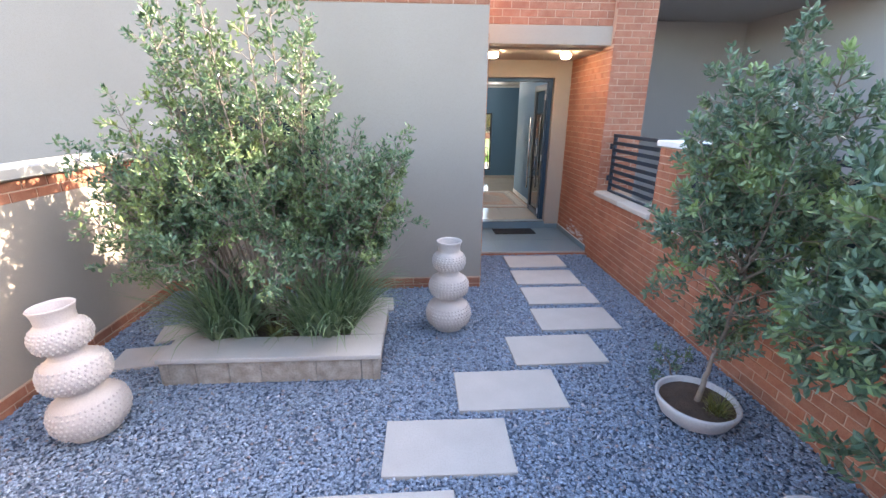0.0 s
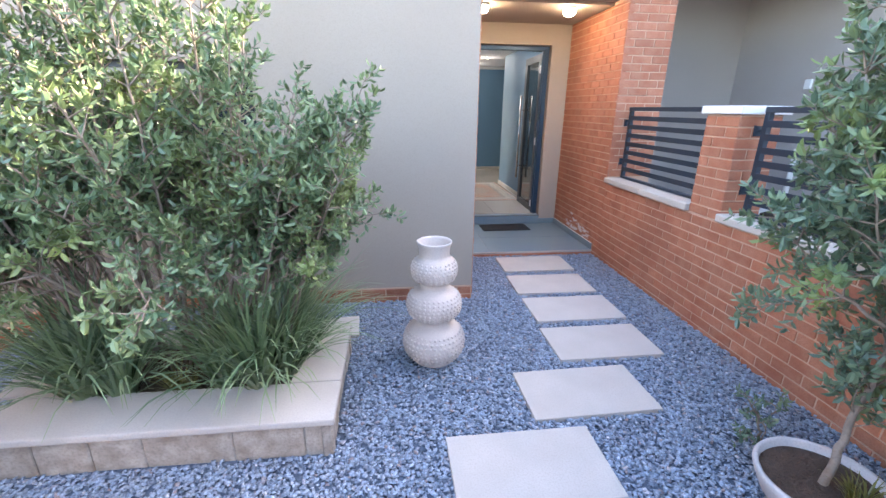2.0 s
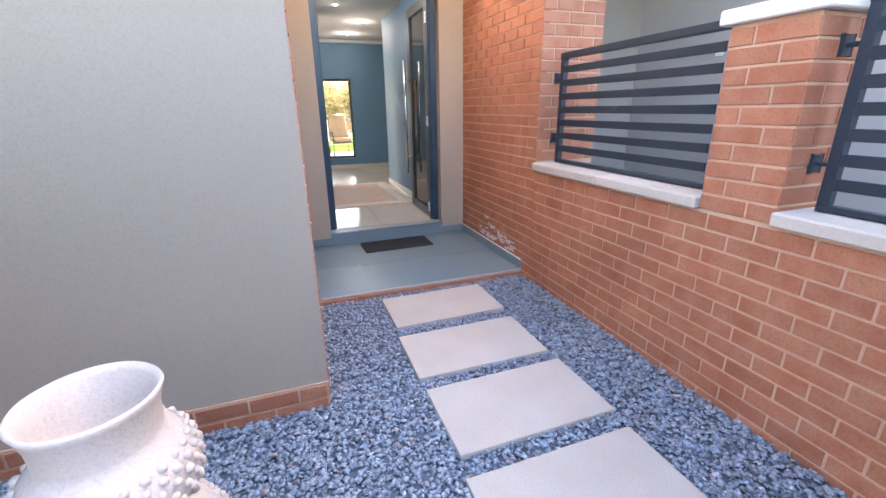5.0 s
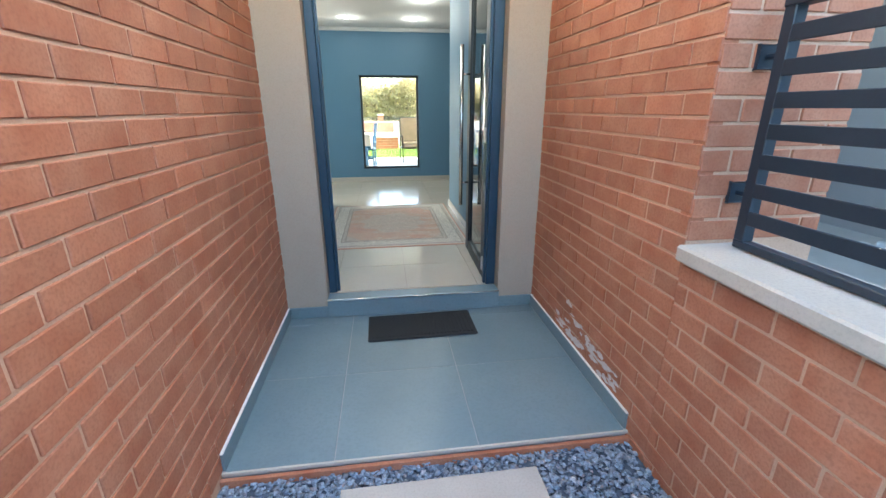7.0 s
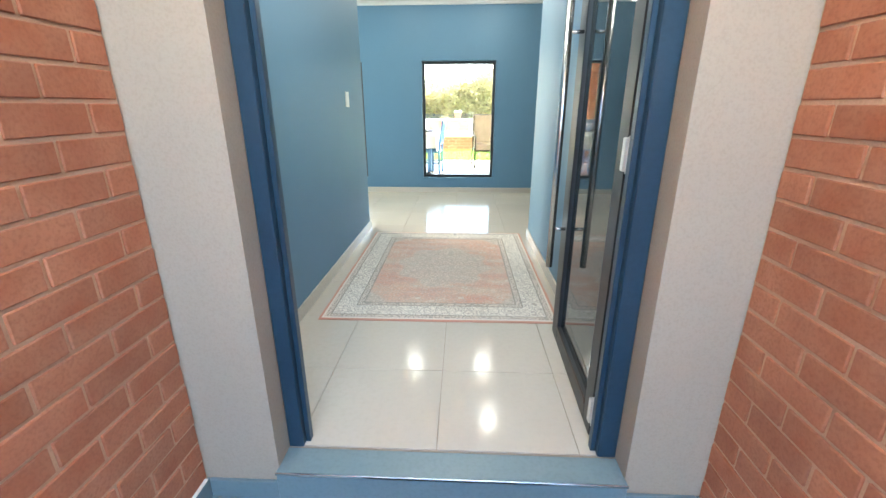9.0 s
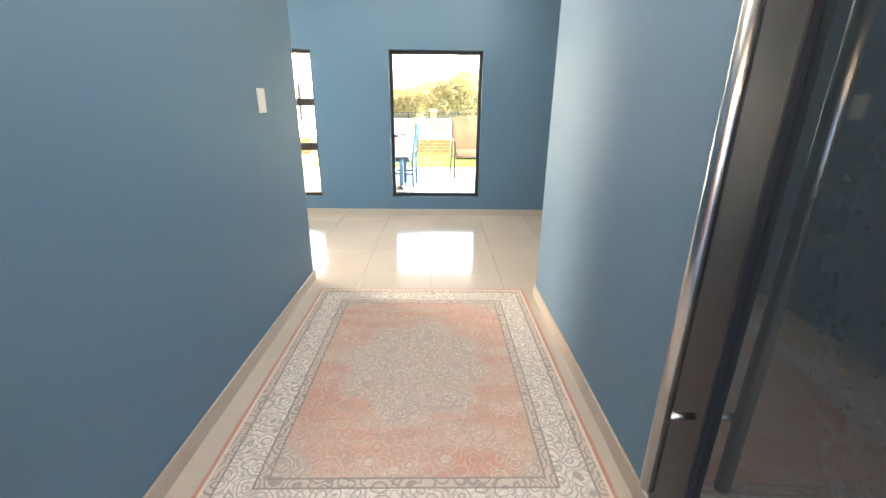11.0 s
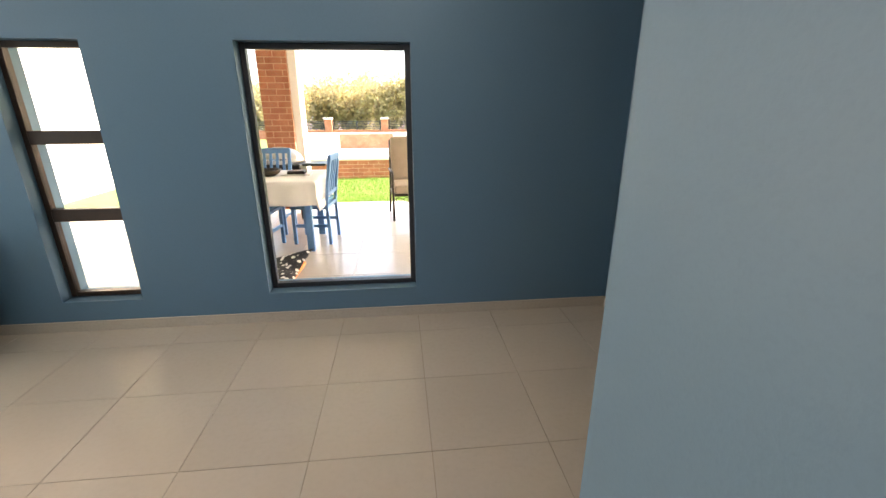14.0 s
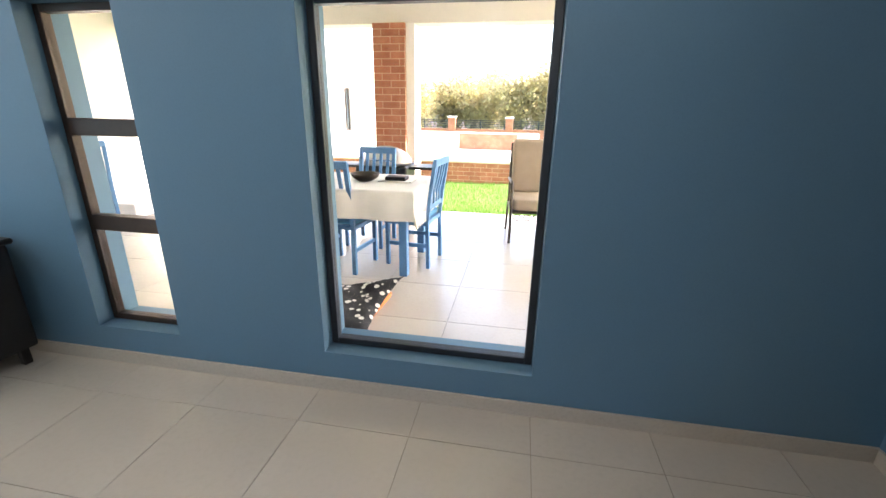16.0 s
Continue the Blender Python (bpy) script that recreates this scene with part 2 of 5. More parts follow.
M_LAMP = glow("lit_lamp_glass", (1.0, 0.82, 0.55), 14)
M_DOWN = glow("lit_downlight", (1.0, 0.93, 0.8), 22)


# ---- mesh helpers ----
def link(name, bm, mat, parent=None, label="", smooth=False):
    me = bpy.data.meshes.new(name)
    bm.to_mesh(me)
    bm.free()
    ob = new(name, me)
    if mat:
        me.materials.append(mat)
    if smooth:
        for p in me.polygons:
            p.use_smooth = True
    if parent:
        ob.parent = parent
    if label:
        ob["label"] = label
    return ob


def part(name, bm, mat, parent, label="", smooth=False):
    return link(name, bm, mat, parent, label, smooth)


def thing(name, at, label, category, group="", turn=0.0, kind=""):
    ob = new(name)
    ob.empty_display_size = 0.1
    ob.matrix_world = pose(*at, 0, 0, turn)
    bpy.context.view_layer.update()
    return tagged(ob, label, category, group, kind)


def add_box(bm, a, b, bevel=0.0, m=None, seg=1):
    r = bmesh.ops.create_cube(bm, size=1.0)
    vs = r["verts"]
    for v in vs:
        v.co = Vector([(a[i] + b[i]) / 2 + v.co[i] * (b[i] - a[i]) for i in range(3)])
    if bevel:
        es = {e for v in vs for e in v.link_edges}
        r = bmesh.ops.bevel(bm, geom=list(es), offset=bevel, segments=seg, affect="EDGES", profile=0.6)
        vs = list({v for f in r["faces"] for v in f.verts} | {v for v in vs if v.is_valid})
    if m is not None:
        bmesh.ops.transform(bm, matrix=m, verts=vs)
    return bm


def box(a, b, bevel=0.0, m=None, seg=1):
    return add_box(bmesh.new(), a, b, bevel, m, seg)


def add_tube(bm, pts, radii, sides=8, caps=True):
    """A round limb through the points."""
    rings = []
    pts = [Vector(p) for p in pts]
    for i, p in enumerate(pts):
        d = (pts[min(i + 1, len(pts) - 1)] - pts[max(i - 1, 0)]).normalized()
        u = d.orthogonal().normalized()
        if i and rings:
            u = (last - d * last.dot(d)).normalized()
        last = u
        w = d.cross(u)
        r = radii[i] if isinstance(radii, (list, tuple)) else radii
        rings.append([bm.verts.new(p + (u * math.cos(k * math.tau / sides) + w * math.sin(k * math.tau / sides)) * r) for k in range(sides)])
    for a, b in zip(rings, rings[1:]):
        for k in range(sides):
            bm.faces.new((a[k], a[(k + 1) % sides], b[(k + 1) % sides], b[k]))
    if caps:
        bm.faces.new(rings[0][::-1])
        bm.faces.new(rings[-1])
    return bm


def tube(pts, radii, sides=8):
    return add_tube(bmesh.new(), pts, radii, sides)


def lathe(profile, sides=40, wobble=0.0):
    bm = bmesh.new()
    rings = []
    for r, z in profile:
        if r < 1e-5:
            rings.append([bm.verts.new((0, 0, z))])
        else:
            rings.append([bm.verts.new(((r + wobble * noise.noise(Vector((math.cos(k * math.tau / sides) * 2, math.sin(k * math.tau / sides) * 2, z * 7)))) * math.cos(k * math.tau / sides),
                                        (r + wobble * noise.noise(Vector((math.cos(k * math.tau / sides) * 2, math.sin(k * math.tau / sides) * 2, z * 7 + 9)))) * math.sin(k * math.tau / sides), z)) for k in range(sides)])
    for a, b in zip(rings, rings[1:]):
        if len(a) == 1 and len(b) == 1:
            continue
        for k in range(sides):
            q = [a[0]] if len(a) == 1 else [a[k], a[(k + 1) % sides]]
            q += [b[0]] if len(b) == 1 else [b[(k + 1) % sides], b[k]]
            bm.faces.new(q)
    return bm


def raw_mesh(name, verts, faces, mat, parent=None, label="", kind="", smooth=False):
    me = bpy.data.meshes.new(name)
    me.from_pydata(verts, [], faces)
    me.materials.append(mat)
    ob = new(name, me)
    if smooth:
        me.polygons.foreach_set("use_smooth", [True] * len(me.polygons))
    if parent:
        ob.parent = parent
    return tagged(ob, label, kind=kind)


def structure(name, bm, mat, label, category="wall", smooth=False):
    return tagged(link(name, bm, mat, smooth=smooth), label, category, kind="structure")


def panel_with_holes(name, u0, u1, z0, z1, y0, y1, holes, mat, label, axis="x", category="wall"):
    """A wall slab along x (or y) from u0 to u1, y0..y1 thick, with openings (ua, ub, za, zb) right through it."""
    us = sorted({u0, u1, *[h[0] for h in holes], *[h[1] for h in holes]})
    zs = sorted({z0, z1, *[h[2] for h in holes], *[h[3] for h in holes]})
    bm = bmesh.new()
    solid = {}
    for i in range(len(us) - 1):
        for j in range(len(zs) - 1):
            c, d = (us[i] + us[i + 1]) / 2, (zs[j] + zs[j + 1]) / 2
            solid[i, j] = not any(h[0] < c < h[1] and h[2] < d < h[3] for h in holes)
    def co(u, y, z):
        return (u, y, z) if axis == "x" else (y, u, z)
    def quad(*ps):
        bm.faces.new([bm.verts.new(co(*p)) for p in ps])
    for (i, j), s in solid.items():
        if not s:
            continue
        a, b, c, d = us[i], us[i + 1], zs[j], zs[j + 1]
        quad((a, y0, c), (b, y0, c), (b, y0, d), (a, y0, d))
        quad((a, y1, d), (b, y1, d), (b, y1, c), (a, y1, c))
        if not solid.get((i - 1, j)):
            quad((a, y0, c), (a, y0, d), (a, y1, d), (a, y1, c))
        if not solid.get((i + 1, j)):
            quad((b, y0, d), (b, y0, c), (b, y1, c), (b, y1, d))
        if not solid.get((i, j - 1)):
            quad((a, y0, c), (a, y1, c), (b, y1, c), (b, y0, c))
        if not solid.get((i, j + 1)):
            quad((a, y0, d), (b, y0, d), (b, y1, d), (a, y1, d))
    bmesh.ops.remove_doubles(bm, verts=bm.verts, dist=1e-5)
    bmesh.ops.recalc_face_normals(bm, faces=bm.faces)
    return structure(name, bm, mat, label, category)


COURSE, BRICK, JOINT = 0.0799, 0.2200, 0.0105
BRICK_MESH = {}


def brick_mesh(length, height=COURSE - JOINT, depth=0.06):
    key = (round(length, 3), round(height, 3), round(depth, 3))
    if key not in BRICK_MESH:
        bm = box((0, 0, 0), (length, depth, height), 0.0025)
        me = bpy.data.meshes.new("brick")
        bm.to_mesh(me)
        bm.free()
        me.materials.append(M_BRICK)
        BRICK_MESH[key] = me
    return BRICK_MESH[key]


def brick_face(parent, start, along, length, z0, z1, keep, shift=0.0, proud=0.004, gaps=()):
    """Stretcher-bond bricks on one face. start: the face's lower left corner seen from outside; along: unit vector to the right.
    keep(s, z): True where a brick stays a part of its own; the others are joined. gaps: (s0, s1, za, zb) with no bricks."""
    along = Vector(along)
    out = Vector((along.y, -along.x, 0))
    rot = Matrix((( along.x, -out.x, 0, 0), (along.y, -out.y, 0, 0), (0, 0, 1, 0), (0, 0, 0, 1)))
    rest_v, rest_f = [], []
    rng = random.Random(int(abs(start[0] * 97 + start[1] * 31 + z0 * 7) * 100))
    row, z = 0, z0
    course = (z1 - z0) / round((z1 - z0) / COURSE) if z1 - z0 < 1.2 else COURSE
    while z < z1 - 0.02:
        h = min(course - JOINT, z1 - z - 0.002)
        s = -(BRICK / 2 if row % 2 else 0.0) - shift
        while s + BRICK < 0.04:
            s += BRICK
        while s < length - 0.012:
            a, b = (0.0 if s < 0.035 else s), min(s + BRICK - JOINT, length)
            s += BRICK
            if length - b < 0.055:
                b, s = length, length
            if b - a < 0.025 or any(g[0] < (a + b) / 2 < g[1] and g[2] < z + h / 2 < g[3] for g in gaps):
                continue
            p = Vector((start[0], start[1], 0)) + along * a + out * (proud + rng.uniform(-0.0016, 0.0016))
            p.z = z
            m = Matrix.Translation(p) @ rot @ pose(0, 0, 0, 0, rng.uniform(-0.25, 0.25), 0)
            me = brick_mesh(b - a, h)
            if keep((a + b) / 2, z):
                ob = new("brick", me)
                ob.parent = parent
                ob.matrix_local = m
            else:
                base = len(rest_v)
                rest_v += [(m @ v.co)[:] for v in me.vertices]
                rest_f += [[base + k for k in p.vertices] for p in me.polygons]
        z += course
        row += 1
    if rest_v:
        raw_mesh("brickwork", rest_v, rest_f, M_BRICK_FAR, parent, kind="stuff")


# ---- ground ----
GZ = -0.17
structure("ground", box((-60, -60, -0.6), (60, 60, -0.30)), M_SOIL, "bare earth ground around the house", "ground")
structure("gravel_ground", box((-4.45, -9.5, -0.29), (0.9, -1.42, GZ - 0.02)), M_GROUND, "bed of crushed blue-grey stone in the front court", "ground")


def gravel(name, x0, x1, y0, y1, count, size, seed, avoid):
    rng = np.random.default_rng(seed)
    n = count
    px, py = rng.uniform(x0, x1, n), rng.uniform(y0, y1, n)
    ok = np.ones(n, bool)
    for a, b, c, d in avoid:
        ok &= ~((px > a) & (px < b) & (py > c) & (py < d))
    px, py = px[ok], py[ok]
    n = len(px)
    base = np.array([(1, 0, 0), (0, 1, 0), (-1, 0, 0), (0, -1, 0), (0.3, 0.2, 0.8), (-0.2, -0.3, -0.8)], float)
    faces = np.array([(0, 1, 4), (1, 2, 4), (2, 3, 4), (3, 0, 4), (1, 0, 5), (2, 1, 5), (3, 2, 5), (0, 3, 5)])
    v = base[None] * rng.uniform(0.6, 1.25, (n, 6, 3)) * (size * rng.uniform(0.55, 1.25, (n, 1, 1))) * np.array([1.15, 0.8, 0.62])
    ang, tip = rng.uniform(0, math.tau, n), rng.uniform(-0.6, 0.6, n)
    c, s = np.cos(tip)[:, None], np.sin(tip)[:, None]
    y, z = v[..., 1] * c - v[..., 2] * s, v[..., 1] * s + v[..., 2] * c
    c, s = np.cos(ang)[:, None], np.sin(ang)[:, None]
    v = np.stack([v[..., 0] * c - y * s, v[..., 0] * s + y * c, z], -1)
    v += np.stack([px, py, rng.uniform(GZ - 0.022, GZ - 0.002, n)], -1)[:, None]
    f = (faces[None] + (np.arange(n) * 6)[:, None, None]).reshape(-1)
    me = bpy.data.meshes.new(name)
    me.vertices.add(n * 6)
    me.vertices.foreach_set("co", v.reshape(-1))
    me.loops.add(len(f))
    me.loops.foreach_set("vertex_index", f)
    me.polygons.add(n * 8)
    me.polygons.foreach_set("loop_start", np.arange(n * 8) * 3)
    me.update(calc_edges=True)
    me.materials.append(M_PEBBLE)
    ob = new(name, me)
    return tagged(ob, "crushed blue-grey stone chips covering the courtyard", "gravel", kind="stuff")


PLANTER = (-3.56, -1.90, -4.37, -3.38)
AVOID = [PLANTER]
gravel("gravel", -4.42, 0.87, -6.9, -1.42, 150000, 0.0155, 4, AVOID)
gravel("gravel_back", -4.42, 0.87, -9.4, -6.9, 9000, 0.03, 5, AVOID)

# ---- stepping stones ----
STEP_W, STEP_D = 0.79, 0.455
for sx, sy, turn in ((0.012, -1.752, 0.5), (-0.008, -2.335, -0.4), (-0.005, -2.89, 0.3), (-0.028, -3.458, 0.4), (-0.405, -4.02, 1.2), (-0.925, -4.56, 0.3), (-1.42, -5.10, -0.6), (-1.80, -5.66, 0.5)):
    s = tagged(link("stepping_stone", box((-STEP_W / 2, -STEP_D / 2, -0.05), (STEP_W / 2, STEP_D / 2, 0.0), 0.006, seg=2), M_PAVER),
               "rectangular buff sandstone stepping stone set in blue gravel", "paving stone", "stepping stones to the door")
    s.matrix_world = pose(sx, sy, GZ + 0.012, 0.2, 0, turn)
for sx, sy, turn, w in ((-3.78, -3.55, 14, 0.46), (-3.86, -3.98, 8, 0.52), (-2.12, -3.06, 4, 0.5), (-2.72, -3.08, -3, 0.5)):
    s = tagged(link("stepping_stone", box((-w / 2, -0.16, -0.05), (w / 2, 0.16, 0.0), 0.006, seg=2), M_PAVER), "short sandstone slab in gravel beside the raised planter", "paving stone", "side path slabs")
    s.matrix_world = pose(sx, sy, GZ + 0.012, 0, 0, turn)

# ---- front walls ----
FY, PL, PR = -2.56, -0.862, 0.872
wall_front = panel_with_holes("wall_front", -8.0, PL - 0.004, -0.3, 2.82, FY, FY + 0.23, [(-4.05, -2.62, 0.95, 1.83)], M_PLASTER, "grey plastered front wall of the house")
front_base = structure("wall_front_base", box((-4.41, FY - 0.012, -0.3), (PL - 0.004, FY - 0.002, -0.05)), M_MORTAR, "brick base course under the grey wall", "wall")
front_top = structure("wall_front_top", box((-8.0, FY + 0.006, 2.822), (PL - 0.008, FY + 0.23, 3.3)), M_MORTAR, "face brick upper wall of the house", "wall")
wall_left = structure("wall_left", box((-4.65, -9.5, -0.3), (-4.42, FY - 0.002, 1.19)), M_PLASTER, "low grey plastered boundary wall with brick top", "wall")
left_base = structure("wall_left_base", box((-4.418, -9.5, -0.3), (-4.408, FY - 0.016, -0.05)), M_MORTAR, "brick base course of the boundary wall", "wall")
left_top = structure("wall_left_top", box((-4.645, -9.5, 1.192), (-4.426, FY - 0.002, 1.348)), M_MORTAR, "brick band on top of the boundary wall", "wall")
y = FY - 0.01
while y > -8.5:
    tagged(link("coping_stone", box((-4.69, y - 0.892, 1.349), (-4.38, y, 1.43), 0.008), M_COPING), "cream cast-stone coping on the boundary wall", "coping", "boundary wall coping")
    y -= 0.9
structure("wall_back", box((-4.65, -9.75, -0.3), (5.83, -9.52, 2.2)), M_PLASTER, "plain grey wall closing the court", "wall")

# window behind the bush
win = thing("window_3", (-3.335, FY + 0.06, 0.95), "dark-framed window in the grey front wall behind the bush", "window", kind="structure")
fr = bmesh.new()
for a, b in (((-0.715, 0, 0), (-0.66, 0.06, 0.88)), ((0.66, 0, 0), (0.715, 0.06, 0.88)), ((-0.66, 0, 0), (0.66, 0.06, 0.05)), ((-0.66, 0, 0.83), (0.66, 0.06, 0.88)), ((-0.025, 0, 0.05), (0.025, 0.06, 0.83))):
    add_box(fr, a, b, 0.003)
part("window_frame", fr, M_FRAME, win)
for a in (-0.66, 0.025):
    part("pane", box((a, 0.02, 0.05), (a + 0.635, 0.03, 0.83)), M_GLASS_DARK, win)

# porch walls
wall_pl = structure("wall_porch_left", box((PL - 0.23, FY + 0.232, -0.3), (PL, -0.092, 3.3)), M_MORTAR, "face brick side wall of the entrance porch", "wall")
structure("wall_porch_left_end", box((PL - 0.003, FY + 0.002, -0.3), (PL, FY + 0.231, 3.3)), M_MORTAR, "brick end of the porch side wall", "wall")
wall_pr = structure("wall_porch_right", box((PR + 0.004, -1.54, -0.3), (1.39, 0.1, 3.3)), M_MORTAR, "face brick pier beside the entrance porch", "wall")
DOOR0, DOOR1, DOORTOP = -0.588, 0.615, 2.345
wall_door = panel_with_holes("wall_door", PL - 0.23, PR + 0.003, -0.3, 2.75, -0.09, 0.11, [(DOOR0, DOOR1, -0.02, DOORTOP)], M_PLASTER, "grey plastered wall round the front door")
structure("lintel", box((PL + 0.002, -1.46, 2.63), (PR + 0.06, -1.22, 2.85), 0.006), M_PLASTER, "grey plastered lintel over the porch", "lintel")
wall_over = structure("wall_over_porch", box((PL + 0.002, -1.45, 2.852), (PR + 0.003, -1.22, 3.3)), M_MORTAR, "face brick wall above the porch lintel", "wall")
structure("ceiling_porch", box((PL + 0.001, -1.218, 2.6), (PR + 0.002, -0.092, 2.8)), M_PLASTER, "flat grey plastered porch ceiling", "ceiling")
structure("roof_slab_wing", box((-8.0, FY + 0.24, 2.83), (PL - 0.24, -1.2, 3.1)), M_PLASTER, "flat roof slab over the front wing", "roof")
structure("roof_slab", box((-8.0, -1.199, 2.83), (1.39, 8.9, 3.1)), M_PLASTER, "flat roof slab of the house", "roof")

# porch floor
porch = structure("floor_porch", box((PL + 0.001, -1.40, -0.3), (PR + 0.002, -0.092, -0.139)), M_GROUT, "porch floor of slate-grey tiles", "floor")
xs, ys = [PL + 0.012, -0.42, 0.19, PR - 0.012], [-1.40, -0.80, -0.20, -0.094]
for i in range(3):
    for j in range(3):
        part("tile", box((xs[i] + 0.002, ys[j] + 0.002, -0.155), (xs[i + 1] - 0.002, ys[j + 1] - 0.002, -0.137), 0.0015), M_PORCH, porch)
part("edge_trim", box((PL + 0.004, -1.412, -0.152), (PR - 0.001, -1.401, -0.134), 0.002), M_COPING, porch)
step_b = structure("porch_edge", box((PL + 0.001, -1.432, -0.3), (PR + 0.001, -1.414, -0.155)), M_BRICK_FAR, "brick edge under the porch tiles", "step")
for a, b in (((PL + 0.006, -1.398, -0.135), (PL + 0.018, -0.094, -0.056)), ((PR - 0.014, -1.398, -0.135), (PR - 0.002, -0.094, -0.056)), ((PL + 0.02, -0.106, -0.135), (DOOR0, -0.092, -0.056)), ((DOOR1, -0.106, -0.135), (PR - 0.016, -0.092, -0.056))):
    structure("baseboard", box(a, b, 0.002), M_PORCH, "slate-grey tile skirting round the porch", "skirting")
for wx in (PL + 0.006, PR - 0.014):
    structure("baseboard_bead", box((wx, -1.398, -0.055), (wx + 0.012, -0.108, -0.049), 0.001), M_WHITE, "thin white bead along the top of the tile skirting", "trim")
structure("threshold", box((DOOR0 - 0.003, -0.112, -0.135), (DOOR1 + 0.003, 0.004, -0.004), 0.002), M_PORCH, "slate-grey tiled threshold step", "step")
structure("threshold_trim", box((DOOR0 - 0.004, -0.118, -0.012), (DOOR1 + 0.004, -0.1125, -0.002), 0.001), M_STEEL, "thin metal edge strip on the threshold", "trim")

# right boundary wall
wall_low = structure("wall_right_low", box((PR + 0.004, -8.5, -0.3), (1.10, -1.542, 0.73)), M_MORTAR, "low face brick boundary wall under railings", "wall")
pier = structure("wall_pier", box((PR + 0.004, -3.305, 0.731), (1.20, -2.975, 1.50)), M_MORTAR, "square face brick pier between railings", "pier")
structure("pier_cap", box((PR - 0.03, -3.345, 1.502), (1.24, -2.935, 1.56), 0.006), M_WHITE, "pale plastered cap on the brick pier", "coping")
for y0, y1 in ((-2.97, -2.26), (-2.255, -1.545), (-4.2, -3.31), (-5.1, -4.205), (-6.0, -5.105), (-6.9, -6.005), (-7.8, -6.905)):
    tagged(link("coping_stone", box((PR - 0.035, y0, 0.732), (1.14, y1, 0.79), 0.008), M_COPING), "cream cast-stone coping on the brick wall", "coping", "brick wall coping")


def railing(y0, y1, x=1.02):
    n = y0 - y1
    r = thing("railing", (x, y1, 0.79), "charcoal steel railing with flat horizontal slats on the brick wall", "railing", "wall railings")
    for yy in (0.075, n - 0.075):
        part("post", box((-0.02, yy - 0.02, 0.03), (0.02, yy + 0.02, 0.745), 0.003), M_RAIL, r)
    part("top_rail", box((-0.025, 0.055, 0.725), (0.025, n - 0.055, 0.765), 0.003), M_RAIL, r)
    part("bottom_rail", box((-0.02, 0.055, 0.005), (0.02, n - 0.055, 0.03), 0.003), M_RAIL, r)
    for k in range(7):
        z = 0.09 + k * 0.09
        part("slat", box((-0.028, 0.1, z), (-0.018, n - 0.1, z + 0.045), 0.002), M_RAIL, r)
    for yy, s in ((0.0, 1), (n, -1)):
        for z in (0.18, 0.6):
            bm = box((-0.03, yy + s * 0.002, z - 0.035), (0.03, yy + s * 0.012, z + 0.035), 0.003)
            add_tube(bm, [(0, yy + s * 0.01, z), (0, yy + s * 0.058, z)], 0.009, 8)
            part("bracket", bm, M_RAIL, r)
    return r


railing(-1.545, -2.97)
railing(-3.31, -5.6)

# neighbouring yard
structure("pavement_side", box((1.105, -9.5, -0.3), (5.598, 2.598, -0.21)), M_COPING, "pale concrete yard beside the house", "pavement")
# Real wall; its unseen upper part is added height that shades the court.
structure("wall_side_yard", box((5.6, -9.5, -0.3), (5.83, 2.8, 6.6)), M_YARD, "grey plastered wall across the side yard, raised unseen to shade the court", "wall")
structure("wall_garage", box((1.39, 2.6, -0.3), (5.598, 2.83, 5.2)), M_YARD, "grey plastered side wall of the house", "wall")
structure("wall_side_upper", box((1.395, -0.9, 3.902), (5.595, -0.67, 5.2)), M_YARD, "grey plastered wall above the covered yard", "wall")
structure("soffit", box((1.395, -0.9, 3.7), (5.595, 2.598, 3.9)), M_YARD, "grey soffit over the side entrance", "ceiling")
yb = thing("junction_box", (5.598, 0.853, 1.99), "small white electrical box on the grey wall", "junction box")
part("cover", box((-0.05, -0.06, -0.08), (0, 0.06, 0.08), 0.008), M_SWITCH, yb)
pole = thing("pipe_post", (5.2, 0.38, -0.21), "pale grey pipe standing in the side yard", "pipe")
part("pipe", tube([(0, 0, 0), (0.01, 0, 1.15)], 0.045, 14), M_PLASTER_LIGHT, pole, smooth=True)
for k, (cx, cy, tn, w, d, h) in enumerate(((4.6, -0.35, 25, 0.7, 0.5, 0.22), (4.15, -0.95, 10, 0.9, 0.45, 0.16), (4.9, -0.25, 50, 0.4, 0.4, 0.25))):
    cr = thing("crate", (cx, cy, -0.21), "dark weathered open wooden crate in the side yard", "crate", "yard crates", tn)
    for a, q in (((-w / 2, -d / 2, 0.0), (w / 2, d / 2, 0.02)), ((-w / 2, -d / 2, 0.021), (-w / 2 + 0.02, d / 2, h)), ((w / 2 - 0.02, -d / 2, 0.021), (w / 2, d / 2, h)), ((-w / 2 + 0.021, -d / 2, 0.021), (w / 2 - 0.021, -d / 2 + 0.02, h)), ((-w / 2 + 0.021, d / 2 - 0.02, 0.021), (w / 2 - 0.021, d / 2, h))):
        part("board", box(a, q, 0.003), M_DARKMETAL, cr)
rk = random.Random(9)
for k in range(9):
    rb = thing("rubble_stone", (5.1 + rk.uniform(-0.35, 0.35), 0.62 + rk.uniform(-0.35, 0.35), -0.205), "pale broken stone lying in the side yard", "stone", "yard rubble", rk.uniform(0, 360))
    bm = bmesh.new()
    bmesh.ops.create_icosphere(bm, subdivisions=2, radius=rk.uniform(0.05, 0.11))
    for v in bm.verts:
        v.co = v.co * (1 + 0.5 * noise.noise(v.co * 9 + Vector((k, 0, 0))))
        v.co.z = max(v.co.z * 0.6, -0.02) + 0.015
    part("lump", bm, M_PLASTER_LIGHT, rb)

